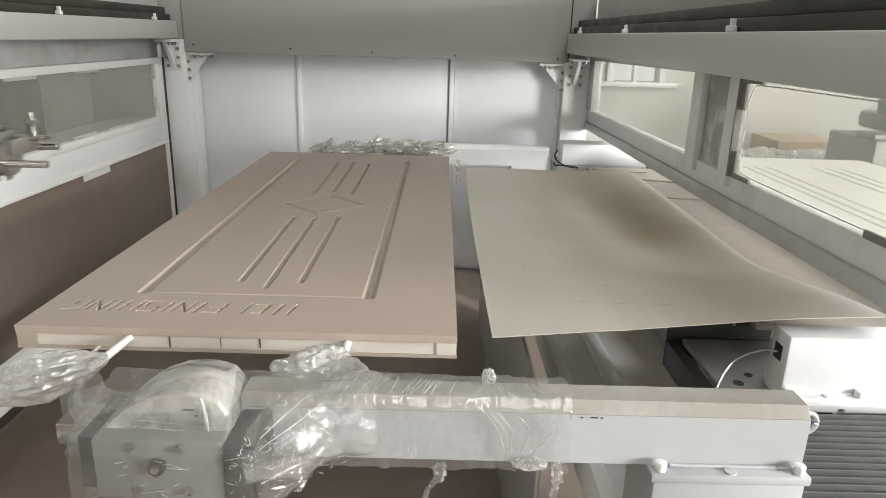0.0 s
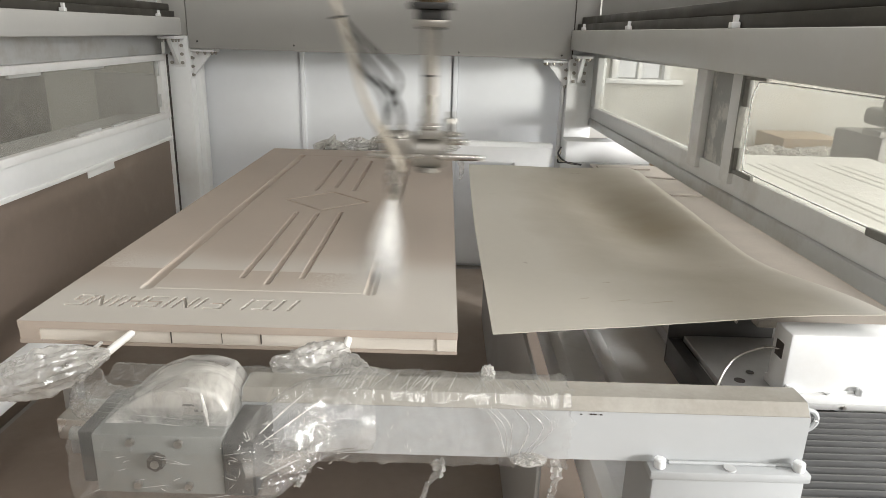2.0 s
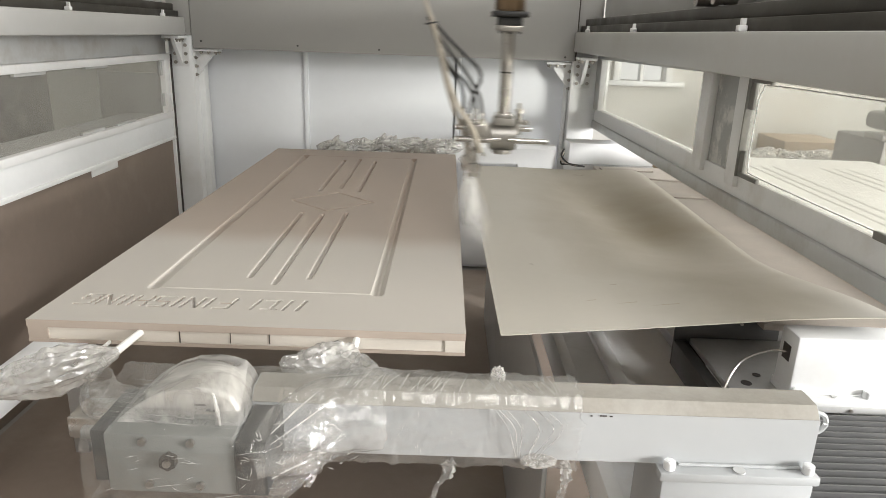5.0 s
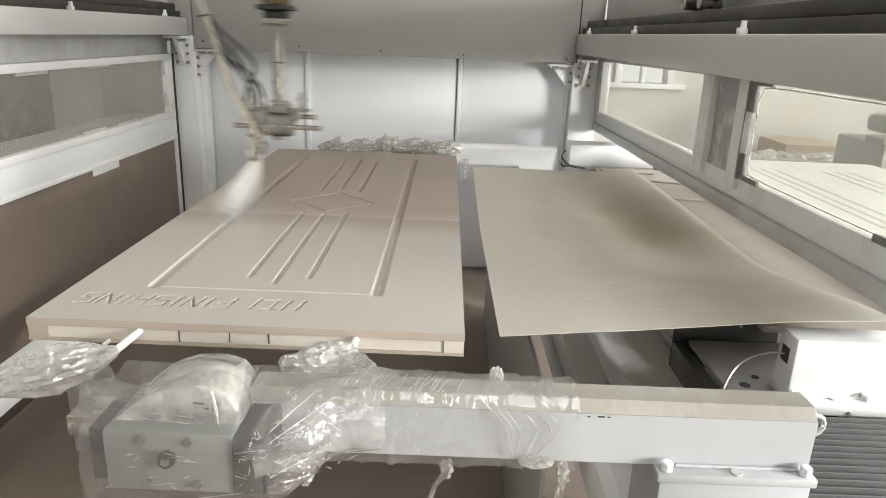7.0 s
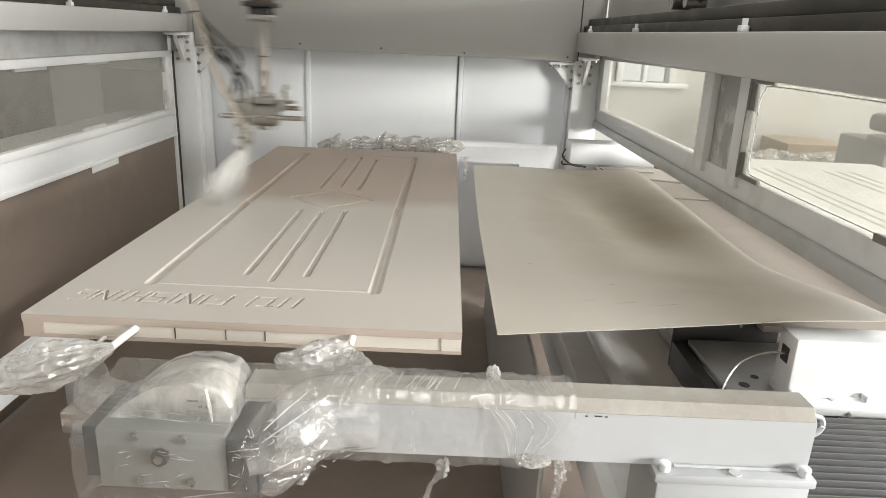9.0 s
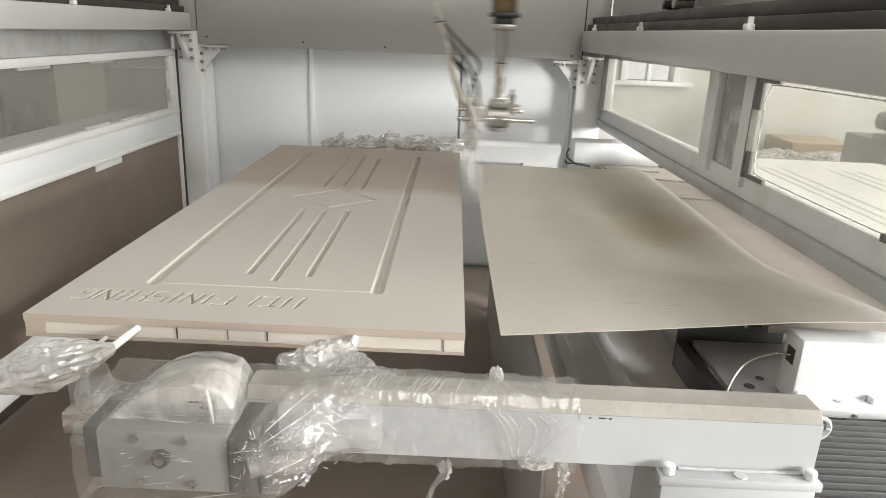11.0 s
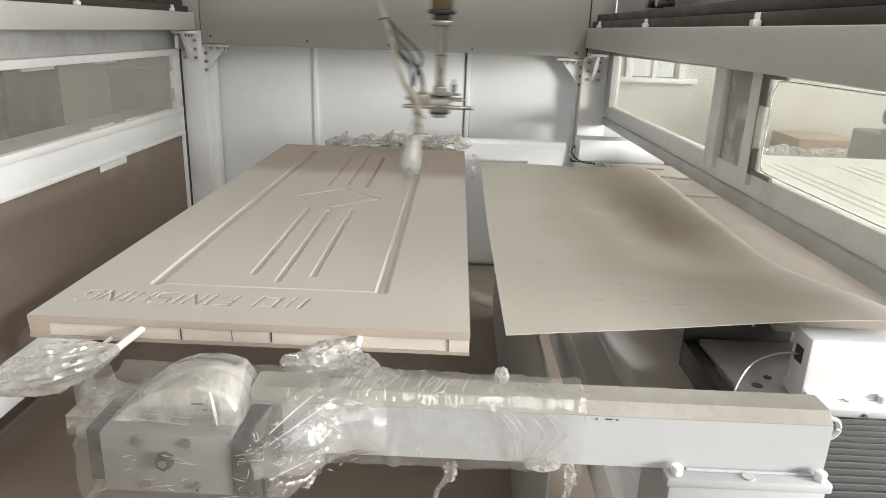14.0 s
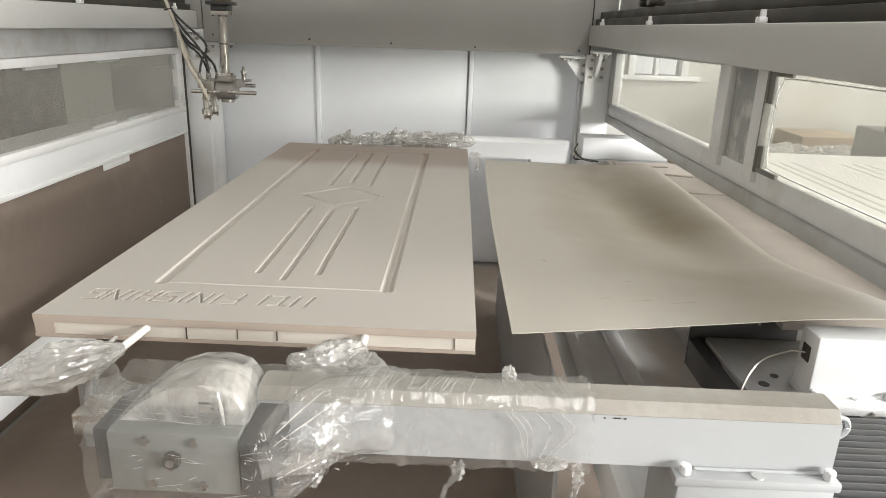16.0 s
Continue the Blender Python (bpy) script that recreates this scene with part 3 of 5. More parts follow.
def sheet_material():
    m = material("masking_sheet", (0.475, 0.448, 0.392), 0.5, vary=0.05, scale=3, bump=0.05, dirt=(0.22, 0.19, 0.15), dirt_at=(0.68, 0.78), dirt_scale=9)
    n, l = m.node_tree.nodes, m.node_tree.links
    b = n["Principled BSDF"]
    src = b.inputs["Base Color"].links[0].from_socket
    # wide oval patch, browner towards its centre, broken up by noise
    tc = n.new("ShaderNodeTexCoord")
    mp = n.new("ShaderNodeMapping")
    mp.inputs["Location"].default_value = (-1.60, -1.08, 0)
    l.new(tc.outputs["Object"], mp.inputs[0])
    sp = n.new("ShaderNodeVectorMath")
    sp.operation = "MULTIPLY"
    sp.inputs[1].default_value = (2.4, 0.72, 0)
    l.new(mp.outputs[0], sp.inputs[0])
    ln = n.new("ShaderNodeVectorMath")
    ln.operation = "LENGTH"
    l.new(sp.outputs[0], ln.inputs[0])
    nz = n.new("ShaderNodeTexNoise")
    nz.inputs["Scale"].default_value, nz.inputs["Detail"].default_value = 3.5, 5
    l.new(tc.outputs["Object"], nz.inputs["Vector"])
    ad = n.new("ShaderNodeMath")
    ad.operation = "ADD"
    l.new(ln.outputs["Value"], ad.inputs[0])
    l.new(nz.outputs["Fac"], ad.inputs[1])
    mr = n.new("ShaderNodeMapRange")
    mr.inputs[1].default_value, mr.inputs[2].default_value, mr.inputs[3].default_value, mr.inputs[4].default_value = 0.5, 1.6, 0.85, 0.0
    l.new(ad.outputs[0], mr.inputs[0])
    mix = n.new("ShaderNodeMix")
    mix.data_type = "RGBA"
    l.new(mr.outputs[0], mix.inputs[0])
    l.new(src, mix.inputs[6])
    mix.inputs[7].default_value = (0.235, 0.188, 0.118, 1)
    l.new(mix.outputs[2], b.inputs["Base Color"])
    return m


def sheet_mesh():
    us, vs = np.linspace(0, 1, 91), np.linspace(0, 1, 161)
    me = grid_mesh(us, vs, lambda U, V: U * 0, -1, "masking_sheet", sheet_material(), flat=True, closed=False)
    co = np.array([v.co[:] for v in me.vertices])
    u, v = co[:, 0], co[:, 1]
    right = 1.798 - 0.008 * np.sin(v * 9) - 0.018 * np.exp(-((v - 0.42) / 0.25) ** 2) + 0.01 * np.clip(1 - v * 7, 0, 1) - 0.05 * np.clip((v - 0.965) / 0.035, 0, 1) ** 2
    left = 0.975 + 0.012 * np.clip(v - 0.4, 0, 1) - 0.008 * np.sin(v * 3.1)
    x = left + u * (right - left)
    y = 0.04 + 0.01 * u + v * (1.945 - 0.01 * u)
    z = sheet_height(x, y)
    me.vertices.foreach_set("co", np.stack([x, y, z], -1).ravel())
    me.update()
    return me


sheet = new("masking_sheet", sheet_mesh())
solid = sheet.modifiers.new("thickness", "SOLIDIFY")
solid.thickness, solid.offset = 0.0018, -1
tagged(sheet, "warped beige masking sheet, browner in a wide patch round its middle", "protective sheet")

# ---- boards on the right-hand support ----
tb = thing("board_shelf", "tan fibreboard shelf with loose board strips beside the window rail", "shelf")
part("board", boxm(1.66, 2.45, 0.3, 2.42, 0.85, 0.868, bevel=0.002), BOARD, tb)
for x0, x1, y0, y1, a in ((1.86, 2.1, 1.68, 1.76, -4), (1.84, 2.08, 2.06, 2.09, -14), (1.68, 1.95, 2.28, 2.36, 2)):
    b = boxm(-(x1 - x0) / 2, (x1 - x0) / 2, -(y1 - y0) / 2, (y1 - y0) / 2, 0, 0.008, bevel=0.002)
    ob = part("board_strip", b, BOARD, tb)
    ob.matrix_basis = pose((x0 + x1) / 2, (y0 + y1) / 2, 0.868, 0, 0, a)
for x, y in ((1.75, 0.4), (2.3, 0.4), (1.75, 2.3), (2.3, 2.3)):
    part("leg", boxm(x - 0.025, x + 0.025, y - 0.025, y + 0.025, 0, 0.85), TRAY, tb)

# ---- machine bed under the sheet ----
bed = thing("machine_bed", "grey steel machine bed with angled rails and trays", "machine bed")
part("side_rail", boxm(1.215, 1.25, -0.2, 2.3, 0.50, 0.61, bevel=0.004), FRAMEL, bed)
part("inner_rail", boxm(1.36, 1.405, -0.4, 2.3, 0.56, 0.585, bevel=0.004), FRAMEL, bed)
part("outer_rail", boxm(1.62, 1.70, -0.4, 2.3, 0.56, 0.60, bevel=0.004), TRAY, bed)
part("tray", boxm(1.25, 1.80, -0.4, 2.3, 0.55, 0.56), FRAMEL, bed)
part("side_panel", boxm(1.10, 1.112, 0.1, 2.3, 0.0, 0.72, bevel=0.003), TRAY, bed)
for x, y in ((1.22, -0.1), (1.62, -0.1), (1.22, 2.2), (1.62, 2.2)):
    part("leg", boxm(x, x + 0.06, y, y + 0.06, 0, 0.5), TRAY, bed)

cv = thing("cover_plate", "black folded cover plate over the slide", "cover plate")
part("plate", boxm(1.452, 1.72, 0.335, 0.341, 0.73, 0.905, bevel=0.001), DARKP, cv)
part("edge_rail", boxm(1.452, 1.484, 0.0, 0.335, 0.73, 0.80, bevel=0.002), DARKP, cv)
for x in (1.50, 1.62):
    part("screw", rodm((x, 0.335, 0.85), (x, 0.331, 0.85), 0.004, seg=8), STEEL, cv)

mp_ = thing("mounting_plate", "grey drilled steel mounting plate with screws", "mounting plate")
part("plate", boxm(1.488, 1.95, 0.0, 0.325, 0.795, 0.812, bevel=0.003), TRAY, mp_)
for x, y, r in ((1.535, 0.09, 0.012), (1.51, 0.03, 0.005), (1.53, 0.045, 0.006), (1.575, 0.13, 0.009)):
    part("hole", rodm((x, y, 0.8125), (x, y, 0.8135), r, seg=14), INK, mp_)
for x in (1.56, 1.72, 1.86):
    part("screw", rodm((x, 0.0, 0.803), (x, -0.004, 0.803), 0.004, seg=10), STEEL, mp_)
part("column", boxm(1.72, 1.92, 0.03, 0.25, 0, 0.795), TRAY, mp_)

bx = thing("slide_carriage", "white welded steel carriage box on the mounting plate", "machine carriage")
part("body", boxm(1.588, 2.0, 0.012, 0.085, 0.83, 0.962, bevel=0.006), WHITE, bx)
part("foot_flange", boxm(1.592, 2.0, -0.004, 0.10, 0.812, 0.832, bevel=0.003), WHITE, bx)
part("slot", boxm(1.5865, 1.5885, 0.035, 0.065, 0.895, 0.93, bevel=0.0005), INK, bx)
bolt_mesh = mesh_of("bolt", rod(rodm((0, 0, 0), (0, 0, 0.016), 0.0095, seg=16, bevel=0.0015), (0, 0, 0.0155), (0, 0, 0.0165), 0.005, seg=6), WHITE)
for x in (1.60, 1.75, 1.9):
    piece("bolt", bolt_mesh, bx, pose(x, 0.004, 0.832))
part("weld_bead", tube([(1.59 + 0.02 * i, 0.011 + 0.001 * (i % 2), 0.8335) for i in range(20)], 0.0028, 6, 2), WHITE, bx)
part("plug", rodm((1.68, 0.004, 0.832), (1.68, 0.004, 0.835), 0.006, seg=12), FRAME, bx)
cb = tagged(new("cable", mesh_of("cable", tube([(1.59, 0.05, 0.912), (1.555, 0.06, 0.908), (1.50, 0.06, 0.88), (1.46, 0.03, 0.83), (1.445, 0.0, 0.76), (1.44, 0.0, 0.62)], 0.0028, 8), STEEL)), "thin grey cable looping out of a slot", "cable")

# bellows over the slide, one fold after another
bl = thing("bellows", "dark ribbed bellows cover over the linear slide", "bellows cover")
fold = bmesh.new()
prism(fold, ((-0.011, -0.012), (-0.0015, 0.0), (0.0015, 0.0), (0.011, -0.012), (0.011, -0.02), (-0.011, -0.02)), "x", 1.45, 2.1)
fold_me = mesh_of("fold", fold, BELLOW, soft=20)
ridge_me = mesh_of("ridge", rodm((1.45, 0, 0), (2.1, 0, 0), 0.0016, seg=6), RIDGE)
for i in range(24):
    f = piece("fold", fold_me, bl, pose(0, -0.016 - 0.0215 * i, 0.80))
    piece("ridge", ridge_me, f, pose(0, 0, 0.0))
part("carrier", boxm(1.45, 2.1, -0.55, -0.005, 0.70, 0.78), DARKP, bl)
part("stand", boxm(1.55, 2.0, -0.5, -0.05, 0, 0.70), TRAY, bl)


# ---- clamp arms that hold the door at its ends ----
def clear_film(name, density=0.3, wrinkle=0.8, shine=0.07, grain=26.0):
    m = bpy.data.materials.new(name)
    m.use_nodes = True
    n, l = m.node_tree.nodes, m.node_tree.links
    n.clear()
    out = n.new("ShaderNodeOutputMaterial")
    clear = n.new("ShaderNodeBsdfTransparent")
    white = n.new("ShaderNodeBsdfDiffuse")
    white.inputs[0].default_value = (0.72, 0.705, 0.67, 1)
    trans = n.new("ShaderNodeBsdfTranslucent")
    trans.inputs[0].default_value = (0.80, 0.785, 0.75, 1)
    gl = n.new("ShaderNodeBsdfGlossy")
    gl.inputs["Roughness"].default_value = 0.07
    tc = n.new("ShaderNodeTexCoord")
    nz = n.new("ShaderNodeTexNoise")
    nz.inputs["Scale"].default_value, nz.inputs["Detail"].default_value, nz.inputs["Distortion"].default_value = 14, 6, 1.2
    l.new(tc.outputs["Object"], nz.inputs["Vector"])
    mr = n.new("ShaderNodeMapRange")
    mr.inputs[1].default_value, mr.inputs[2].default_value = 0.35, 0.75
    mr.inputs[3].default_value, mr.inputs[4].default_value = density * 0.4, density * 1.8
    l.new(nz.outputs["Fac"], mr.inputs[0])
    a = n.new("ShaderNodeMixShader")
    a.inputs[0].default_value = 0.45
    l.new(white.outputs[0], a.inputs[1])
    l.new(trans.outputs[0], a.inputs[2])
    b = n.new("ShaderNodeMixShader")
    l.new(mr.outputs[0], b.inputs[0])
    l.new(clear.outputs[0], b.inputs[1])
    l.new(a.outputs[0], b.inputs[2])
    fr = n.new("ShaderNodeLayerWeight")
    fr.inputs[0].default_value = 0.25
    wr_ = n.new("ShaderNodeBump")
    wr_.inputs["Strength"].default_value, wr_.inputs["Distance"].default_value = wrinkle, 0.004
    n2 = n.new("ShaderNodeTexNoise")
    n2.inputs["Scale"].default_value, n2.inputs["Detail"].default_value, n2.inputs["Distortion"].default_value = grain, 3, 2.5
    l.new(tc.outputs["Object"], n2.inputs["Vector"])
    l.new(n2.outputs["Fac"], wr_.inputs["Height"])
    l.new(wr_.outputs[0], gl.inputs["Normal"])
    l.new(wr_.outputs[0], fr.inputs["Normal"])
    fm = n.new("ShaderNodeMath")
    fm.operation = "MULTIPLY_ADD"
    fm.inputs[1].default_value, fm.inputs[2].default_value = 0.42, shine
    l.new(fr.outputs["Facing"], fm.inputs[0])
    c = n.new("ShaderNodeMixShader")
    l.new(fm.outputs[0], c.inputs[0])
    l.new(b.outputs[0], c.inputs[1])
    l.new(gl.outputs[0], c.inputs[2])
    l.new(c.outputs[0], out.inputs[0])
    return m


FILM = clear_film("clear_film", 0.10)
# dense whitish film: the glints on folds are put into its colour
GLINT = clear_film("painted_glint_film", 0.8)
FILMW = clear_film("bunched_film", 0.45)
FILMS = clear_film("smooth_film", 0.08, wrinkle=0.3)
FILMH = clear_film("dusty_smooth_film", 0.62, wrinkle=0.15, shine=0.03)
FILMN = clear_film("drawn_film", 0.18, wrinkle=0.6, shine=0.05, grain=36.0)
FILMG = clear_film("glossy_bunched_film", 0.58, wrinkle=0.5, shine=0.16)
COVER = material("dusty_cover_plastic", (0.37, 0.345, 0.31), 0.4, vary=0.12, scale=12, dirt=(0.45, 0.43, 0.4), dirt_at=(0.45, 0.7), dirt_scale=9)


def ridge(p, f, seed=0.0):
    q = Vector(p) * f + Vector((seed, seed * 1.7, -seed))
    return 1 - 2 * abs(noise.noise(q))


def sleeve(outline, x0, x1, n, wrinkle, seed, ragged=0.02):
    """A loose wrinkled film sleeve round an outline of (y, z) pairs, from x0 to x1."""
    bm = bmesh.new()
    dense = []
    m = len(outline)
    for i in range(m):
        a, b = Vector((0, *outline[i])), Vector((0, *outline[(i + 1) % m]))
        k = max(2, int((b - a).length / 0.006))
        dense += [a.lerp(b, j / k) for j in range(k)]
    c = sum(dense, Vector()) / len(dense)
    rings = []
    for i in range(n + 1):
        s = i / n
        ring = []
        for j, q in enumerate(dense):
            x = x0 + s * (x1 - x0)
            if i in (0, n):
                x += ragged * noise.noise((j * 0.35, seed, i))
            d = (q - c).normalized()
            p = Vector((x, q.y, q.z))
            w = wrinkle * (0.55 * max(0, ridge((x * 1.0, q.y * 2.2, q.z * 2.2), 16, seed)) ** 3 + 0.5 * max(0, ridge((x * 1.6, q.y, q.z), 38, seed + 4)) ** 3 + 0.25 * noise.noise(p * 9))
            ring.append(bm.verts.new(p + d * (0.002 + w)))
        rings.append(ring)
    for a, b in zip(rings, rings[1:]):
        for j in range(len(dense)):
            k = (j + 1) % len(dense)
            bm.faces.new((a[j], a[k], b[k], b[j]))
    return bm


def bunch(center, size, seed, n=44, rough=0.45, tail=None):
    """A crumpled knot of film: a folded, creased closed skin."""
    bm = bmesh.new()
    bmesh.ops.create_icosphere(bm, subdivisions=5, radius=1)
    for v in bm.verts:
        d = v.co.normalized()
        r = 0.75 + rough * ridge(d, 1.7, seed) * 0.5 + rough * 0.55 * ridge(d, 4.2, seed + 3) + rough * 0.3 * ridge(d, 9.5, seed + 7) + rough * 0.07 * ridge(d, 19, seed + 9)
        v.co = Vector((d.x * size[0], d.y * size[1], d.z * size[2])) * r
        if tail:
            k = max(0, d.dot(Vector(tail[0]).normalized())) ** 6
            v.co += Vector(tail[0]) * k * tail[1]
        v.co += Vector(center)
    return bm


def gathered(points, radii, seed, deep=0.5, seg=72, steps=14):
    """Film drawn together round a line: a pleated skin whose folds run lengthwise."""
    bm = bmesh.new()
    path = smooth_path(points, steps)
    n = len(path)
    rings = []
    for i, q in enumerate(path):
        s = i / (n - 1)
        r = float(np.interp(s, np.linspace(0, 1, len(radii)), radii))
        d = (path[min(i + 1, n - 1)] - path[max(i - 1, 0)]).normalized()
        a = d.cross(Vector((0, 0, 1))).normalized()
        b = d.cross(a)
        ring = []
        for j in range(seg):
            w = 2 * math.pi * j / seg
            c, e = math.cos(w), math.sin(w)
            fold = 0.9 * ridge((c, e, s * 1.6), 1.6, seed) + 0.6 * ridge((c, e, s * 1.3), 4.3, seed + 3) + 0.2 * ridge((c, e, s * 1.2), 8.5, seed + 6)
            crush = 0.07 * ridge((c * 0.8, e * 0.8, s * 5.0), 2.6, seed + 9)
            ring.append(bm.verts.new(q + (a * c + b * e) * r * (0.8 + deep * (0.5 * fold + crush)) + d * r * 0.1 * noise.noise((c * 3, e * 3, s * 8 + seed))))
        rings.append(ring)
    for a, b in zip(rings, rings[1:]):
        for j in range(seg):
            bm.faces.new((a[j], a[(j + 1) % seg], b[(j + 1) % seg], b[j]))
    return bm


def tent(outline, y0, y1, foot, seed):
    """A smooth film cover drawn over an arched outline of (x, z) pairs, from y0 back to y1, with a skirt down to foot in front."""
    bm = bmesh.new()
    path = smooth_path([(x, 0, z) for x, z in outline], 10)
    rows = []
    for k in range(9):
        s = k / 8
        rows.append([bm.verts.new((q.x, y0 - 0.006 * (1 - s) ** 2, foot + (q.z - foot) * s + 0.002 * ridge((q.x, s * 0.02, 0), 30, seed) * s)) for q in path])
    for k in range(1, 25):
        s = k / 24
        rows.append([bm.verts.new((q.x + 0.01 * (0.5 - s), y0 + (y1 - y0) * s, q.z - 0.012 * s * s + 0.0025 * max(0, ridge((q.x, s * 0.06, q.z), 22, seed)) ** 2)) for q in path])
    for a, b in zip(rows, rows[1:]):
        for j in range(len(path) - 1):
            bm.faces.new((a[j], a[j + 1], b[j + 1], b[j]))
    return bm


def rag(points, width, seed):
    """A hanging torn strip of film along a path."""
    bm = bmesh.new()
    path = smooth_path(points, 8)
    rows = []
    for i, q in enumerate(path):
        w = width * (0.5 + 0.9 * abs(noise.noise((i * 0.3, seed, 0)))) * (1 - 0.6 * i / len(path))
        rows.append([bm.verts.new(q + Vector(((k / 4 - 0.5) * w, 0.012 * noise.noise((i * 0.5, k * 0.9, seed)), 0.3 * w * noise.noise((k * 0.8, i * 0.2, seed + 5))))) for k in range(5)])
    for a, b in zip(rows, rows[1:]):
        for k in range(4):
            bm.faces.new((a[k], a[k + 1], b[k + 1], b[k]))
    return bm


def arm_outline(y0, y1, z0, z1, c=0.018):
    return ((y0, z0), (y0, z1 - c), (y0 + c * 0.8, z1), (y1 - c, z1), (y1, z1 - c), (y1, z0))


ca = thing("clamp_arm", "white square steel clamp arm with a clear film wrapped rotary head", "machine arm")
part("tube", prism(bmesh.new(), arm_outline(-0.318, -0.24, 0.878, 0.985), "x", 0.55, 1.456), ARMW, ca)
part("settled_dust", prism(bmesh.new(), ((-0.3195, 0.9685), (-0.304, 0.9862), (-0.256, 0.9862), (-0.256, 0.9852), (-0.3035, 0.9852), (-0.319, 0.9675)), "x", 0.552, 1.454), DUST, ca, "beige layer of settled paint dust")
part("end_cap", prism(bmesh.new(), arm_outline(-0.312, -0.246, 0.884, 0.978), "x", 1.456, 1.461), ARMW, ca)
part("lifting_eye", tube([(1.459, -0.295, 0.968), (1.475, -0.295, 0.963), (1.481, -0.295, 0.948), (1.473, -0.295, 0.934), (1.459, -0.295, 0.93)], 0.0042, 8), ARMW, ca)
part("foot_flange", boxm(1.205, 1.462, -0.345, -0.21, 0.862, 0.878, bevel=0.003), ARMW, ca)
for x in (1.222, 1.446):
    piece("bolt", bolt_mesh, ca, pose(x, -0.332, 0.878) @ Matrix.Diagonal((0.98, 0.98, 1.0, 1)))
part("weld_bead", tube([(1.24 + 0.011 * i, -0.321 + 0.0015 * noise.noise((i * 0.9, 2, 0)), 0.880) for i in range(19)], 0.0035, 6, 2), ARMW, ca)
part("plug", rodm((1.335, -0.333, 0.878), (1.335, -0.333, 0.881), 0.010, seg=12), FRAME, ca)
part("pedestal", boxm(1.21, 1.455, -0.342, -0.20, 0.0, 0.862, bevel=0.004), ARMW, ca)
for x, z, w in ((1.09, 0.962, 0.003), (1.105, 0.9625, 0.011), (1.121, 0.962, 0.004)):
    part("stamp_mark", boxm(x, x + w, -0.3195, -0.318, z - 0.0008, z + 0.0008), INK, ca)
# rotary head
hd = part("rotary_head", boxm(0.362, 0.552, -0.42, -0.27, 0.868, 0.968, bevel=0.005), HEADM, ca, "pale grey gear head behind clear film")
part("side_flange", boxm(0.335, 0.360, -0.405, -0.28, 0.875, 0.962, bevel=0.003), DARKP, hd)
part("side_flange", boxm(0.554, 0.60, -0.425, -0.28, 0.872, 0.962, bevel=0.003), DARKP, hd)
part("shaft", rodm((0.30, -0.36, 0.928), (0.337, -0.36, 0.928), 0.011, seg=14), CLIPG, hd)
part("top_block", boxm(0.40, 0.53, -0.38, -0.28, 0.969, 0.978, bevel=0.003), HEADM, hd)
part("top_cover", prism(bmesh.new(), [(0.405, 0.978)] + [(0.475 + 0.07 * math.cos(a), 0.982 + 0.036 * math.sin(a)) for a in [math.pi * (1 - k / 12) for k in range(13)]] + [(0.545, 0.978)], "y", -0.378, -0.285), COVER, hd, "dusty pale rounded cover")
for x0, x1, z in ((0.478, 0.525, 0.993), (0.42, 0.478, 0.984), (0.50, 0.54, 0.984)):
    part("cover_slot", boxm(x0, x1, -0.3795, -0.377, z, z + 0.0028), INK, hd)
for x, z in ((0.42, 0.957), (0.49, 0.957), (0.425, 0.885), (0.50, 0.885)):
    part("screw", rodm((x, -0.42, z), (x, -0.426, z), 0.006, seg=12), STEEL, hd)
kn = part("knob", rodm((0.457, -0.42, 0.928), (0.457, -0.432, 0.928), 0.013, seg=6), GUIDE, hd)
part("pin", rodm((0.457, -0.432, 0.928), (0.457, -0.435, 0.928), 0.006, seg=12), STEEL, kn)
part("head_bracket", boxm(0.22, 0.70, -0.27, -0.20, 0.855, 0.895, bevel=0.004), STEEL, ca)
for x0, x1 in ((0.185, 0.232), (0.668, 0.676)):
    part("holding_pin", rodm((x0 + (x1 - x0) * 0.4, -0.12, 0.914), (x1, 0.0035, 0.928), 0.0085, 0.0075, seg=14, bevel=0.001), PAINTED, ca, "paint covered steel pin")
part("second_pin", rodm((0.16, -0.12, 0.905), (0.178, -0.02, 0.915), 0.004, seg=8), PAINTED, ca)
# film on the arm
fw = thing("film_wrap", "torn clear plastic film wrapped round the clamp arm", "plastic film", "film wraps")
part("sleeve", sleeve(arm_outline(-0.325, -0.233, 0.871, 0.9915), 0.60, 1.075, 220, 0.006, 1.0), FILM, fw)
part("head_cover", sleeve(((-0.435, 0.862), (-0.435, 0.955), (-0.40, 0.985), (-0.27, 1.0), (-0.22, 0.97), (-0.22, 0.87)), 0.335, 0.60, 130, 0.0035, 5.0, 0.006), FILMS, fw)
part("neck", gathered([(0.572, -0.425, 0.925), (0.62, -0.375, 0.935), (0.67, -0.32, 0.94), (0.74, -0.285, 0.935)], (0.026, 0.06, 0.07, 0.068), 2.0, 0.2), FILMN, fw, "tightly drawn glossy film")
part("bag", gathered([(0.56, -0.41, 0.878), (0.61, -0.375, 0.872), (0.665, -0.335, 0.885)], (0.012, 0.03, 0.012), 12.0, 0.5), FILMS, fw)
part("hood", tent([(0.37, 0.968), (0.392, 0.988), (0.435, 1.014), (0.485, 1.025), (0.527, 1.016), (0.547, 0.99), (0.553, 0.966)], -0.384, -0.25, 0.968, 8.0), FILMH, fw, "dusty film drawn over the head")
part("hood_fold", gathered([(0.522, -0.405, 1.03), (0.528, -0.41, 1.005), (0.53, -0.408, 0.978)], (0.0015, 0.0028, 0.001), 13.0), FILMG, fw)
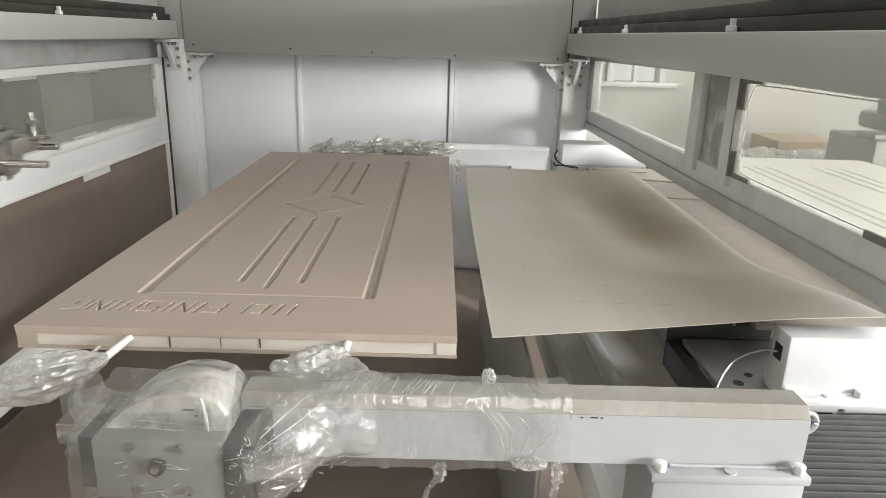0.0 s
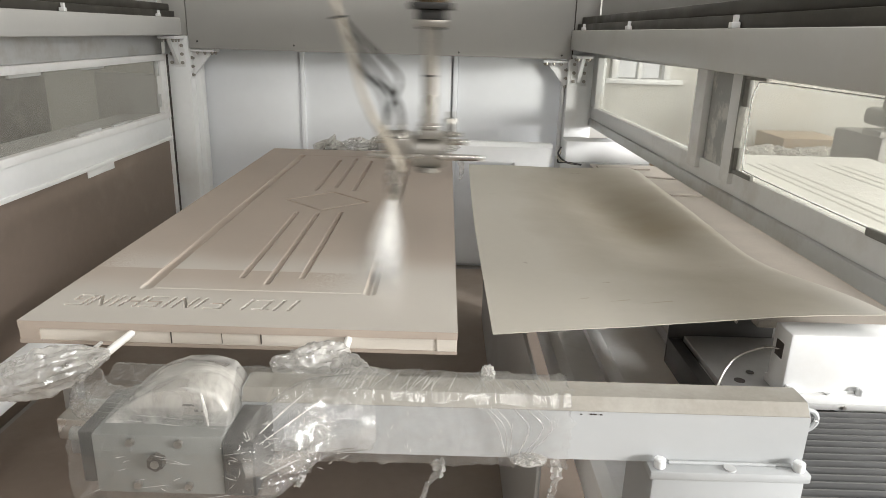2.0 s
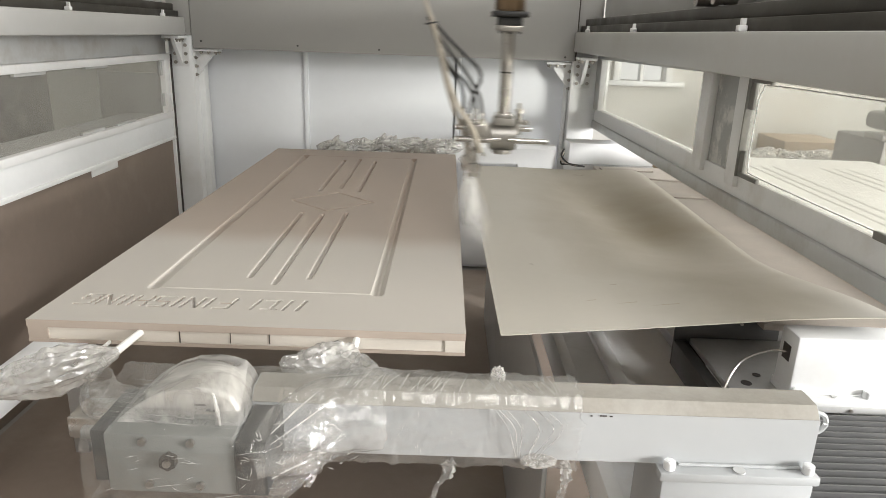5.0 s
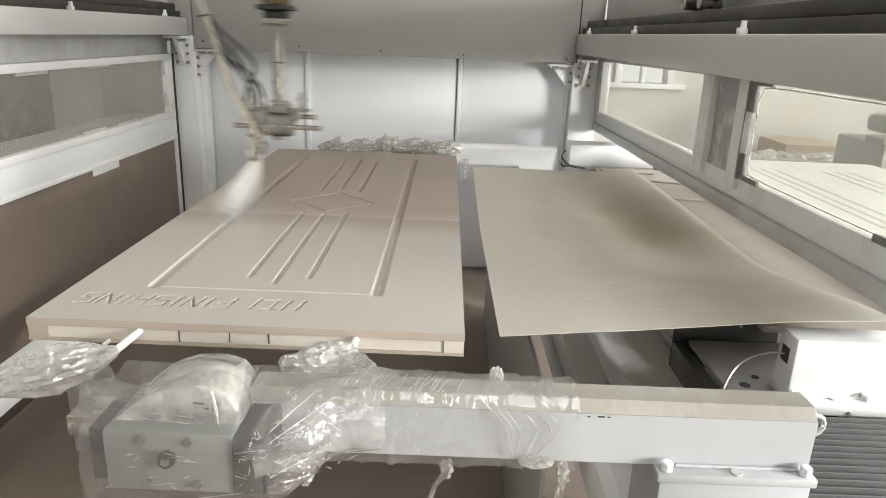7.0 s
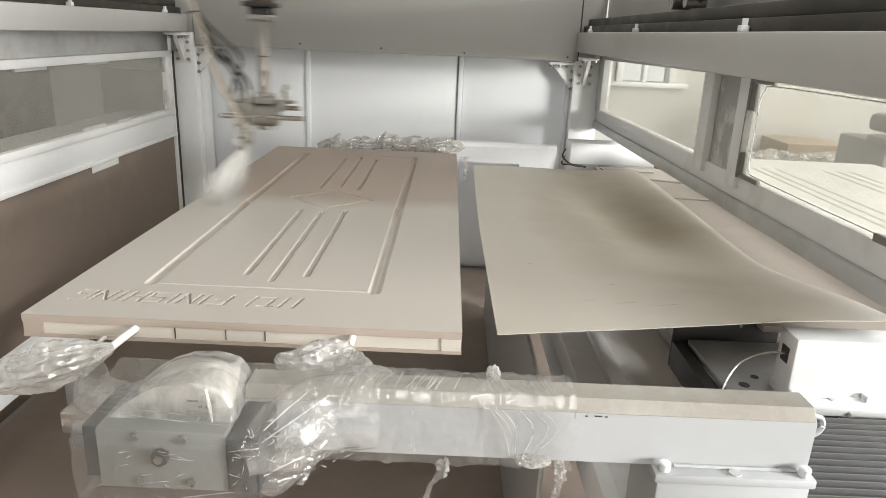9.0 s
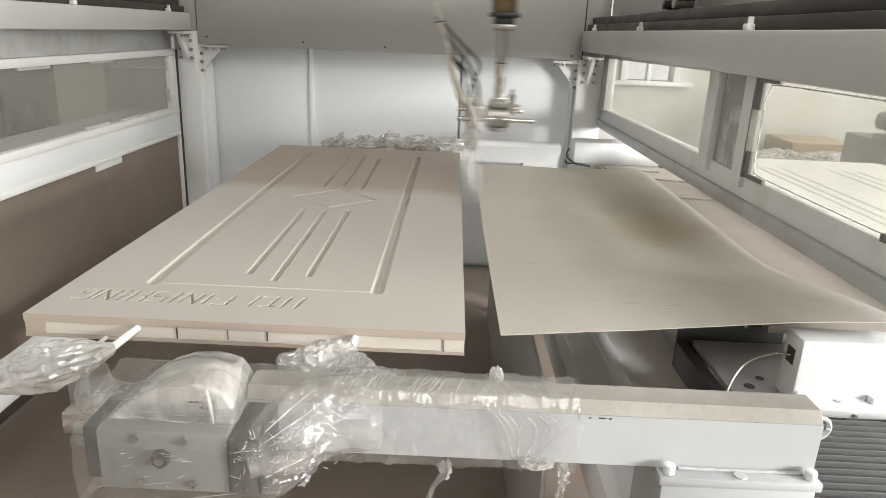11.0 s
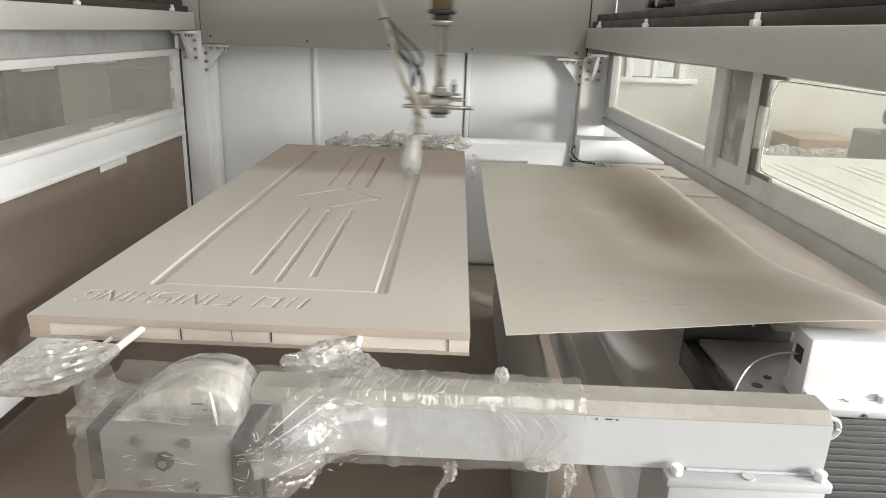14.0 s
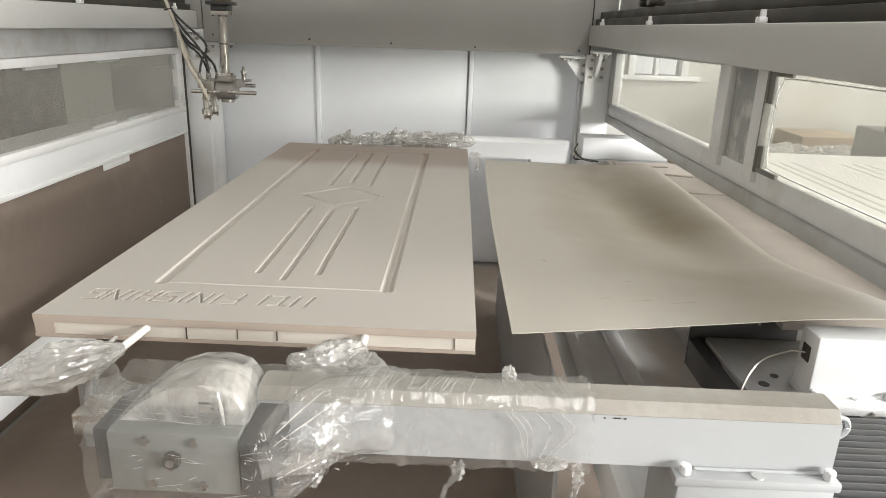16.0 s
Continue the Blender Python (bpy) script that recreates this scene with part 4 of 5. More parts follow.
part("pin_knot", gathered([(0.674, -0.06, 0.924), (0.668, -0.115, 0.936), (0.635, -0.155, 0.942), (0.595, -0.175, 0.952), (0.568, -0.185, 0.972)], (0.010, 0.036, 0.042, 0.03, 0.008), 3.0), FILMG, fw, "bunched whitish film round the pin")
part("pin_knot", gathered([(0.655, -0.13, 0.935), (0.70, -0.165, 0.935), (0.745, -0.215, 0.945), (0.79, -0.26, 0.965)], (0.03, 0.036, 0.032, 0.015), 4.0), FILMG, fw, "bunched whitish film round the pin")
part("pin_knot", gathered([(0.216, -0.075, 0.92), (0.19, -0.13, 0.928), (0.145, -0.155, 0.92), (0.09, -0.175, 0.908), (0.04, -0.19, 0.895)], (0.010, 0.03, 0.042, 0.032, 0.018), 6.0), FILMG, fw, "bunched whitish film round the pin")
part("pin_knot", gathered([(0.05, -0.187, 0.897), (0.01, -0.20, 0.888), (-0.05, -0.22, 0.882)], (0.016, 0.024, 0.036), 7.0), FILMG, fw, "bunched whitish film round the pin")
part("drape", gathered([(0.235, -0.17, 0.925), (0.27, -0.24, 0.915), (0.345, -0.30, 0.935), (0.40, -0.32, 0.96)], (0.02, 0.04, 0.04, 0.03), 15.0, 0.2), FILM, fw)
for i, pts in enumerate(([(0.868, -0.325, 0.876), (0.866, -0.33, 0.85), (0.85, -0.33, 0.83), (0.842, -0.33, 0.80)], [(1.055, -0.323, 0.88), (1.06, -0.326, 0.85), (1.054, -0.326, 0.82), (1.052, -0.326, 0.80)],
                         [(0.665, -0.34, 0.88), (0.65, -0.345, 0.85), (0.64, -0.345, 0.83)])):
    part("tatter", rag(pts, 0.03, 1.0 + i), FILMW, fw)
part("knot", bunch((1.012, -0.322, 0.878), (0.022, 0.008, 0.009), 9.0, rough=0.6), FILMW, fw)
part("knot", bunch((0.945, -0.255, 0.994), (0.009, 0.009, 0.013), 10.0, rough=0.6), FILMW, fw)


def creases(rows, seed):
    """Pale slivers painting glints on folds of stretched film: short, bent, each from a to b with a width."""
    rng = random.Random(seed)
    bm = bmesh.new()
    for a, b, w in rows:
        a, b = Vector(a), Vector(b)
        d = (b - a)
        side = d.cross(Vector((0, -1, 0.4))).normalized() * w
        mid = a.lerp(b, rng.uniform(0.35, 0.65)) + side * rng.uniform(-1.5, 1.5) + Vector((0, -0.002, 0.001))
        v = [bm.verts.new(q) for q in (a, mid - side * 0.5, b, mid + side * 0.5)]
        top_v = bm.verts.new(mid + Vector((0, -0.0015, 0.001)))
        for k in range(4):
            bm.faces.new((v[k], v[(k + 1) % 4], top_v))
    return bm


rng = random.Random(5)
rows = []
for i in range(70):
    x, z = rng.uniform(0.56, 0.72), rng.uniform(0.875, 0.985)
    a = rng.uniform(-0.6, 1.9)
    k = rng.uniform(0.004, 0.022)
    y = -0.43 + 0.68 * max(0, x - 0.57) if x < 0.73 else -0.325
    y = max(-0.435, min(-0.326, y))
    rows.append(((x, y, z), (x + k * math.cos(a), y - 0.002, z + k * math.sin(a)), rng.uniform(0.0008, 0.0028)))
for i in range(55):
    x, z = rng.uniform(0.70, 1.07), rng.uniform(0.885, 0.975)
    a = rng.uniform(1.0, 2.2)
    k = rng.uniform(0.003, 0.014)
    rows.append(((x, -0.3265, z), (x + k * math.cos(a), -0.3275, z + k * math.sin(a)), rng.uniform(0.0006, 0.0016)))
for i in range(18):
    x, z = rng.uniform(0.36, 0.56), rng.uniform(0.87, 0.96)
    k = rng.uniform(0.01, 0.05)
    rows.append(((x, -0.4405, z), (x + k, -0.4415, z + rng.uniform(-0.008, 0.012)), rng.uniform(0.0005, 0.0012)))
tagged(part("glint_fold", creases(rows, 3), GLINT, fw, "pale slivers painted as glints on the film's folds"), kind="stuff")
rows = []
for i in range(64):
    x = rng.uniform(0.66, 1.06)
    lean = 0.03 * (1 if x < 0.93 else -1) * rng.uniform(0.2, 1.4)
    rows.append(((x, -0.312, 0.984), (x + lean, -0.245, 0.992), rng.uniform(0.0008, 0.002)))
tagged(part("top_fold", creases(rows, 4), GLINT, fw, "fine folds across the top"), kind="stuff")
rows = [((0.34 + 0.02 * rng.random(), -0.40 + 0.012 * i, 0.985 + 0.001 * i), (0.56, -0.41 + 0.012 * i, 0.975 + 0.001 * i), 0.0012) for i in range(9)]
rows += [((0.575, -0.43, 0.945), (0.665, -0.30, 0.99), 0.003), ((0.565, -0.432, 0.93), (0.70, -0.30, 0.985), 0.002), ((0.56, -0.43, 0.875), (0.66, -0.36, 0.90), 0.0025), ((0.42, -0.43, 0.855), (0.60, -0.41, 0.87), 0.0018)]
tagged(part("stretch_fold", creases(rows, 6), GLINT, fw, "long stretched folds"), kind="stuff")
for i in range(7):
    x = 0.90 + 0.05 * random.random() + 0.015 * i
    part("crease", tube([(x, -0.3265, 0.972), (x + 0.02 + 0.01 * random.random(), -0.3285, 0.94), (x * 0.4 + 0.6, -0.328, 0.888)], 0.0007, 5, 4), FILMW, fw)

# far clamp arm
fa = thing("clamp_arm", "white square steel clamp arm behind the door, film over its head", "machine arm")
part("tube", prism(bmesh.new(), arm_outline(2.43, 2.53, 0.86, 0.965), "x", 0.80, 1.452), WHITE, fa)
part("rotary_head", boxm(0.55, 0.80, 2.40, 2.54, 0.86, 0.945, bevel=0.006), STEEL, fa)
part("holding_pin", rodm((0.23, 2.152, 0.925), (0.21, 2.42, 0.92), 0.008, seg=12), STEEL, fa)
part("holding_pin", rodm((0.67, 2.152, 0.925), (0.67, 2.42, 0.92), 0.008, seg=12), STEEL, fa)
part("head_bracket", boxm(0.16, 0.80, 2.42, 2.48, 0.86, 0.90, bevel=0.004), STEEL, fa)
for x in (0.21, 0.70):
    part("nut", rodm((x - 0.02, 2.44, 0.93), (x + 0.025, 2.44, 0.935), 0.014, seg=6), STEEL, fa)
part("pedestal", boxm(1.25, 1.44, 2.43, 2.53, 0.0, 0.86), WHITE, fa)
ff = thing("film_wrap", "crumpled clear plastic film over the far clamp head", "plastic film", "film wraps")
for i, (x0, x1, z, r) in enumerate(((0.15, 0.32, 0.925, 0.03), (0.28, 0.50, 0.932, 0.034), (0.44, 0.62, 0.945, 0.04), (0.56, 0.78, 0.938, 0.042), (0.70, 0.95, 0.94, 0.04))):
    part("crumple", gathered([(x0, 2.41, z - 0.012), (x0 * 0.6 + x1 * 0.4, 2.43, z + 0.006), (x1, 2.45, z - 0.004)], (r * 0.4, r * 0.7, r * 0.85, r * 0.4), 20.0 + i, 0.75), FILMG, ff)
for i, (x, h) in enumerate(((0.25, 0.03), (0.39, 0.022), (0.50, 0.05), (0.56, 0.04), (0.73, 0.03), (0.86, 0.035))):
    part("tuft", gathered([(x, 2.42, 0.945), (x + 0.008, 2.41, 0.955 + h * 0.5), (x + 0.02, 2.41, 0.96 + h)], (0.022, 0.012, 0.003), 30.0 + i, 0.8, seg=28, steps=6), FILMG, ff)
part("drape", rag([(0.94, 2.30, 0.91), (0.955, 2.25, 0.86), (0.95, 2.22, 0.80)], 0.07, 12.0), FILMW, ff)
b2 = thing("slide_carriage", "white steel carriage box beside the far clamp arm", "machine carriage")
part("body", boxm(1.53, 2.0, 2.46, 2.62, 0.868, 0.985, bevel=0.006), WHITE, b2)
part("foot", boxm(1.50, 2.0, 2.44, 2.64, 0.0, 0.868, bevel=0.003), TRAY, b2)
for i in range(3):
    tagged(new("cable", mesh_of("cable", tube([(1.50, 2.45, 0.95 - 0.012 * i), (1.48, 2.40, 0.92 - 0.02 * i), (1.52, 2.36, 0.885), (1.60, 2.35, 0.875)], 0.005, 8), HOSE if i == 1 else BLACK)), "thin cable beside the far carriage", "cable", "far cables")

rows = []
for i in range(70):
    x, z = rng.uniform(0.18, 0.93), rng.uniform(0.915, 0.965)
    a = rng.uniform(-0.4, 2.2)
    k = rng.uniform(0.008, 0.035)
    rows.append(((x, 2.365, z), (x + k * math.cos(a), 2.36, z + k * math.sin(a)), rng.uniform(0.002, 0.005)))
tagged(part("glint_fold", creases(rows, 9), GLINT, ff, "pale slivers painted as glints on the film's folds"), kind="stuff")
for i, (x, y, k, a) in enumerate(((1.405, 1.43, 0.03, 0.2), (1.43, 1.38, 0.05, 0.5), (1.415, 1.36, 0.02, -0.8), (1.262, 0.314, 0.02, 0.1), (1.629, 0.515, 0.012, 0.3), (1.19, 0.549, 0.02, 1.2), (1.33, 0.62, 0.016, 1.4), (1.36, 1.15, 0.05, -1.1), (1.385, 1.22, 0.035, -0.9), (1.25, 0.18, 0.05, 0.15), (1.32, 0.16, 0.07, 0.1), (1.18, 0.20, 0.03, 0.25))):
    p0, p1 = (x, y), (x + k * math.cos(a), y + k * math.sin(a))
    zs = [float(sheet_height(np.array(p[0]), np.array(p[1]))) + 0.0012 for p in (p0, p1)]
    b = bmesh.new()
    w = 0.0025
    v = [b.verts.new(q) for q in ((p0[0], p0[1], zs[0]), (p1[0], p1[1] - w, zs[1]), (p1[0], p1[1] + w, zs[1]), ((p0[0] + p1[0]) / 2, (p0[1] + p1[1]) / 2 + w, (zs[0] + zs[1]) / 2))]
    b.faces.new(v)
    part("scuff", b, SCUFF, sheet)
lr = thing("bed_rail", "pale grey steel floor rail of the machine bed", "machine rail")
part("rail", boxm(-0.52, -0.42, -1.0, 2.6, 0.42, 0.50, bevel=0.004), WHITE, lr)
for y in (-0.8, 0.9, 2.4):
    part("leg", boxm(-0.49, -0.44, y, y + 0.05, 0, 0.42), TRAY, lr)

# ---- outside the booth: bench with a primed door, cartons, machine ----
ob_ = thing("primed_door", "white primed door leaf with fine grooves on a bench outside the booth", "door")
def white_height(X, Y):
    Z = np.full_like(X, 1.0)
    for x in (2.25, 2.30, 2.36, 2.58, 2.64, 2.70):
        np.minimum(Z, 1.0 - 0.006 * np.clip((0.008 - np.abs(X - x)) / 0.008, 0, 1) * (np.abs(Y - 1.0) < 0.85), out=Z)
    return Z
w = new("face_skin", grid_mesh(np.linspace(2.05, 2.95, 226), np.linspace(-0.1, 2.08, 60), white_height, 0.955, "face_skin", PAINTED, flat=True))
w.parent = ob_
for x, y in ((2.12, 0.0), (2.85, 0.0), (2.12, 1.95), (2.85, 1.95)):
    part("trestle_leg", boxm(x, x + 0.05, y, y + 0.05, 0, 0.955), MACHINE, ob_)
ct = thing("carton_stack", "brown cartons stacked by the hall wall", "carton stack")
for b in ((4.05, 4.75, 5.2, 5.9, 0, 0.42), (4.1, 4.7, 5.25, 5.85, 0.42, 0.66), (3.4, 4.0, 5.4, 5.95, 0, 0.30)):
    part("carton", boxm(*b, bevel=0.01), CARTON, ct)
fh = thing("film_heap", "heap of crumpled white film on a low board", "plastic film")
part("board", boxm(2.7, 4.3, 4.0, 4.9, 0.0, 0.55), CARTON, fh)
for i in range(6):
    part("crumple", bunch((2.95 + 0.22 * i, 4.3 + 0.1 * (i % 2), 0.60), (0.17, 0.2, 0.09), 40.0 + i, rough=0.5), FILMW, fh)
mc = thing("lathe", "dark grey machine with a lamp standing in the hall", "machine")
part("base", boxm(3.85, 5.2, 3.4, 4.0, 0, 0.93, bevel=0.02), MACHINE, mc)
part("slide_way", boxm(3.82, 5.2, 3.38, 3.6, 0.93, 0.975, bevel=0.01), MACHINE, mc)
part("headstock", boxm(3.98, 4.5, 3.42, 3.9, 0.97, 1.10, bevel=0.04), MACHINE, mc)
part("column", boxm(3.98, 4.08, 3.5, 3.7, 1.08, 1.21, bevel=0.03), MACHINE, mc)
part("motor_box", boxm(4.12, 4.4, 3.5, 3.8, 1.10, 1.27, bevel=0.03), MACHINE, mc)
part("lamp_arm", tube([(4.03, 3.6, 1.2), (4.0, 3.6, 1.26), (4.03, 3.55, 1.3), (4.12, 3.5, 1.27)], 0.008, 8), MACHINE, mc)
# added pale slab that imitates a reflection low in the side window
sb = thing("side_bench", "pale narrow slab standing in for a reflection in the side window", "bench")
part("slab_top", boxm(-1.32, -0.90, -0.6, 3.36, 0.92, 0.95, bevel=0.004), FRAMEL, sb)
for x in (-1.28, -0.94):
    for y in (-0.5, 3.28):
        part("leg", boxm(x - 0.02, x + 0.02, y - 0.02, y + 0.02, 0, 0.92, bevel=0.003), TRAY, sb)
lp = thing("leaning_panel", "pale leaning panel beyond the side window", "panel")
part("sheet", boxm(-1.5, -1.0, 3.4, 3.43, 0, 1.215, bevel=0.003), FRAMEL, lp)
lq = thing("grey_cabinet", "dull grey-brown cabinet beyond the side window", "cabinet")
part("body", boxm(-2.6, -1.95, 3.0, 3.6, 0, 1.8, bevel=0.01), CLIPG, lq)
part("door", boxm(-2.58, -2.29, 2.98, 3.0, 0.05, 1.75, bevel=0.006), CLIPG, lq)
part("door", boxm(-2.26, -1.97, 2.98, 3.0, 0.05, 1.75, bevel=0.006), CLIPG, lq)

# ---- travelling gantry and spray head ----
gb = thing("gantry_beam", "travelling cross beam of the spray machine with end trucks", "machine gantry")
part("cross_beam", boxm(-0.80, 1.67, 0.05, 0.20, 1.92, 2.08, bevel=0.01), RAILP, gb)
for x in (-0.80, 1.67):
    s = 1 if x > 0 else -1
    t = part("end_truck", boxm(x - 0.03, x + 0.03, 0.0, 0.25, 1.668, 1.92, bevel=0.006), GUIDE, gb)
    for y in (0.05, 0.20):
        part("roller", rodm((x - 0.035, y, 1.666), (x + 0.035, y, 1.666), 0.022, seg=16), STEEL, t)

sp = thing("spray_head", "steel spray head with two guns and hoses on a vertical column", "spray machine head")
part("column", rodm((0, 0, 0.004), (0, 0, 0.245), 0.0185, seg=28), STEEL, sp)
part("column_joint", rodm((0, 0, 0.125), (0, 0, 0.13), 0.0195, seg=28), GUIDE, sp)
tf = part("top_flange", boxm(-0.037, 0.037, -0.037, 0.037, 0.245, 0.262, bevel=0.003), STEEL, sp)
for x in (-0.028, 0.0, 0.028):
    part("screw", rodm((x, -0.031, 0.245), (x, -0.031, 0.239), 0.0045, seg=10), BLACK, tf)
part("motor_adapter", boxm(-0.036, 0.036, -0.036, 0.036, 0.262, 0.286, bevel=0.004), BLACK, sp, "black motor adapter")
part("motor_collar", boxm(-0.053, 0.053, -0.05, 0.05, 0.286, 0.302, bevel=0.004), BLACK, sp, "black motor collar")
part("motor", rodm((0, 0, 0.302), (0, 0, 0.46), 0.045, seg=28, bevel=0.004), BRASS, sp, "bronze-brown servo motor")
part("carriage_housing", boxm(-0.095, 0.095, -0.11, 0.045, 0.46, 1.0, bevel=0.006), RAILP, sp)
bf = part("base_flange", boxm(-0.027, 0.027, -0.027, 0.027, -0.008, 0.004, bevel=0.002), CHROME, sp)
for x in (-0.02, 0.02):
    part("screw", rodm((x, -0.02, 0.004), (x, -0.02, 0.011), 0.004, seg=8), CHROME, bf)
part("neck", boxm(-0.031, 0.031, -0.03, 0.05, -0.03, -0.008, bevel=0.003), ALU, sp)
bd = part("rotary_body", rodm((-0.042, 0.01, -0.068), (0.042, 0.01, -0.068), 0.042, seg=36, bevel=0.004), ALU, sp, "cast aluminium rotary body")
part("cap", rodm((0, 0.01, -0.108), (0, 0.01, -0.121), 0.03, seg=24, bevel=0.003), ALU, bd)
for x in (-0.024, 0.028):
    part("rivet", rodm((x - 0.012, -0.033, -0.072), (x + 0.014, -0.033, -0.072), 0.0065, seg=12, bevel=0.002), CHROME, bd)
part("side_clamp", boxm(0.042, 0.055, -0.005, 0.10, -0.06, -0.025, bevel=0.003), ALU, sp)
part("crossbar_rod", rodm((-0.15, -0.022, -0.076), (0.138, -0.022, -0.076), 0.0085, seg=18, bevel=0.001), CHROME, sp)
part("crossbar_rod", rodm((-0.148, 0.10, -0.055), (0.10, 0.10, -0.055), 0.0085, seg=18, bevel=0.001), CHROME, sp)
part("manifold", boxm(-0.105, -0.045, -0.03, 0.13, -0.085, -0.03, bevel=0.004), STEEL, sp)
fit_me = mesh_of("fitting", rod(rod(rodm((0, 0, 0), (0, 0, 0.016), 0.0085, seg=6), (0, 0, 0.016), (0, 0, 0.03), 0.0065, seg=12), (0, 0, 0.03), (0, 0, 0.036), 0.008, seg=6), CHROME)
TIPS = ((-0.088, -0.02, 0.0), (-0.102, 0.115, 0.0))
for gx, gy, _ in TIPS:
    gun = part("spray_gun", rod(rod(rodm((gx, gy, -0.15), (gx, gy, -0.06), 0.013, seg=18, bevel=0.002), (gx, gy, -0.178), (gx, gy, -0.150), 0.0215, seg=20, bevel=0.003), (gx, gy, -0.192), (gx, gy, -0.178), 0.011, 0.017, seg=16), CHROME, sp, "chromed spray gun")
    for s in (-1, 1):
        part("air_horn", rodm((gx + 0.016 * s, gy, -0.182), (gx + 0.011 * s, gy, -0.20), 0.0045, 0.003, seg=8), CHROME, gun)
    part("lever", rodm((gx + 0.012, gy - 0.012, -0.10), (gx + 0.03, gy - 0.014, -0.125), 0.005, seg=8), STEEL, gun)
    part("collar", rodm((gx, gy, -0.112), (gx, gy, -0.10), 0.0165, seg=18, bevel=0.002), STEEL, gun)
    for dx, dy in ((-0.02, 0.0), (0.02, 0.004)):
        f = piece("fitting", fit_me, gun, pose(gx + dx, gy + dy, -0.032))
    part("inlet_block", boxm(gx - 0.028, gx + 0.03, gy - 0.014, gy + 0.014, -0.062, -0.03, bevel=0.003), STEEL, gun)
part("valve", rod(rod(rodm((0.055, 0.08, -0.03), (0.055, 0.08, 0.0), 0.010, seg=12), (0.055, 0.08, 0.0), (0.055, 0.08, 0.012), 0.014, seg=6), (0.055, 0.08, 0.012), (0.055, 0.08, 0.03), 0.006, seg=10), STEEL, sp)
part("valve_plate", boxm(-0.03, 0.085, 0.06, 0.10, -0.036, -0.026, bevel=0.002), STEEL, sp)
part("paint_hose", tube([(-0.070, -0.040, -0.112), (-0.078, -0.048, -0.085), (-0.10, -0.05, -0.035), (-0.14, -0.035, 0.02), (-0.174, -0.015, 0.09), (-0.20, 0.0, 0.18), (-0.226, 0.0, 0.26), (-0.255, 0.02, 0.34), (-0.27, 0.05, 0.46), (-0.20, 0.09, 0.62)], 0.0072, 12), HOSE, sp, "beige braided paint hose")
part("paint_hose", tube([(-0.10, 0.105, -0.14), (-0.125, 0.10, -0.06), (-0.16, 0.06, 0.02), (-0.185, 0.03, 0.10), (-0.208, 0.012, 0.2), (-0.236, 0.02, 0.27)], 0.0065, 12), HOSE, sp, "beige braided paint hose")
for pts in (
    [(-0.108, -0.02, 0.0), (-0.10, -0.01, 0.05), (-0.078, 0.0, 0.10), (-0.086, 0.0, 0.135), (-0.132, 0.0, 0.178), (-0.195, 0.0, 0.235), (-0.245, 0.03, 0.30), (-0.275, 0.06, 0.46), (-0.2, 0.1, 0.62)],
    [(-0.068, -0.016, 0.0), (-0.074, -0.01, 0.04), (-0.09, 0.0, 0.075), (-0.132, 0.0, 0.135), (-0.182, 0.01, 0.19), (-0.24, 0.03, 0.285), (-0.268, 0.07, 0.46)],
    [(-0.082, 0.119, 0.0), (-0.09, 0.10, 0.04), (-0.122, 0.06, 0.09), (-0.165, 0.03, 0.13), (-0.2, 0.02, 0.185), (-0.242, 0.04, 0.28)],
    [(-0.122, 0.115, 0.0), (-0.124, 0.09, 0.04), (-0.137, 0.05, 0.085), (-0.17, 0.02, 0.125), (-0.21, 0.03, 0.2)],
):
    part("air_hose", tube(pts, 0.0052, 8), BLACK, sp, "thin black air hose")
part("cable_tie", tube([(-0.232 + 0.017 * math.cos(a * 0.7), 0.006 + 0.017 * math.sin(a * 0.7), 0.262 + 0.004 * math.cos(a * 0.7)) for a in range(10)], 0.0026, 6, 3), BLACK, sp)


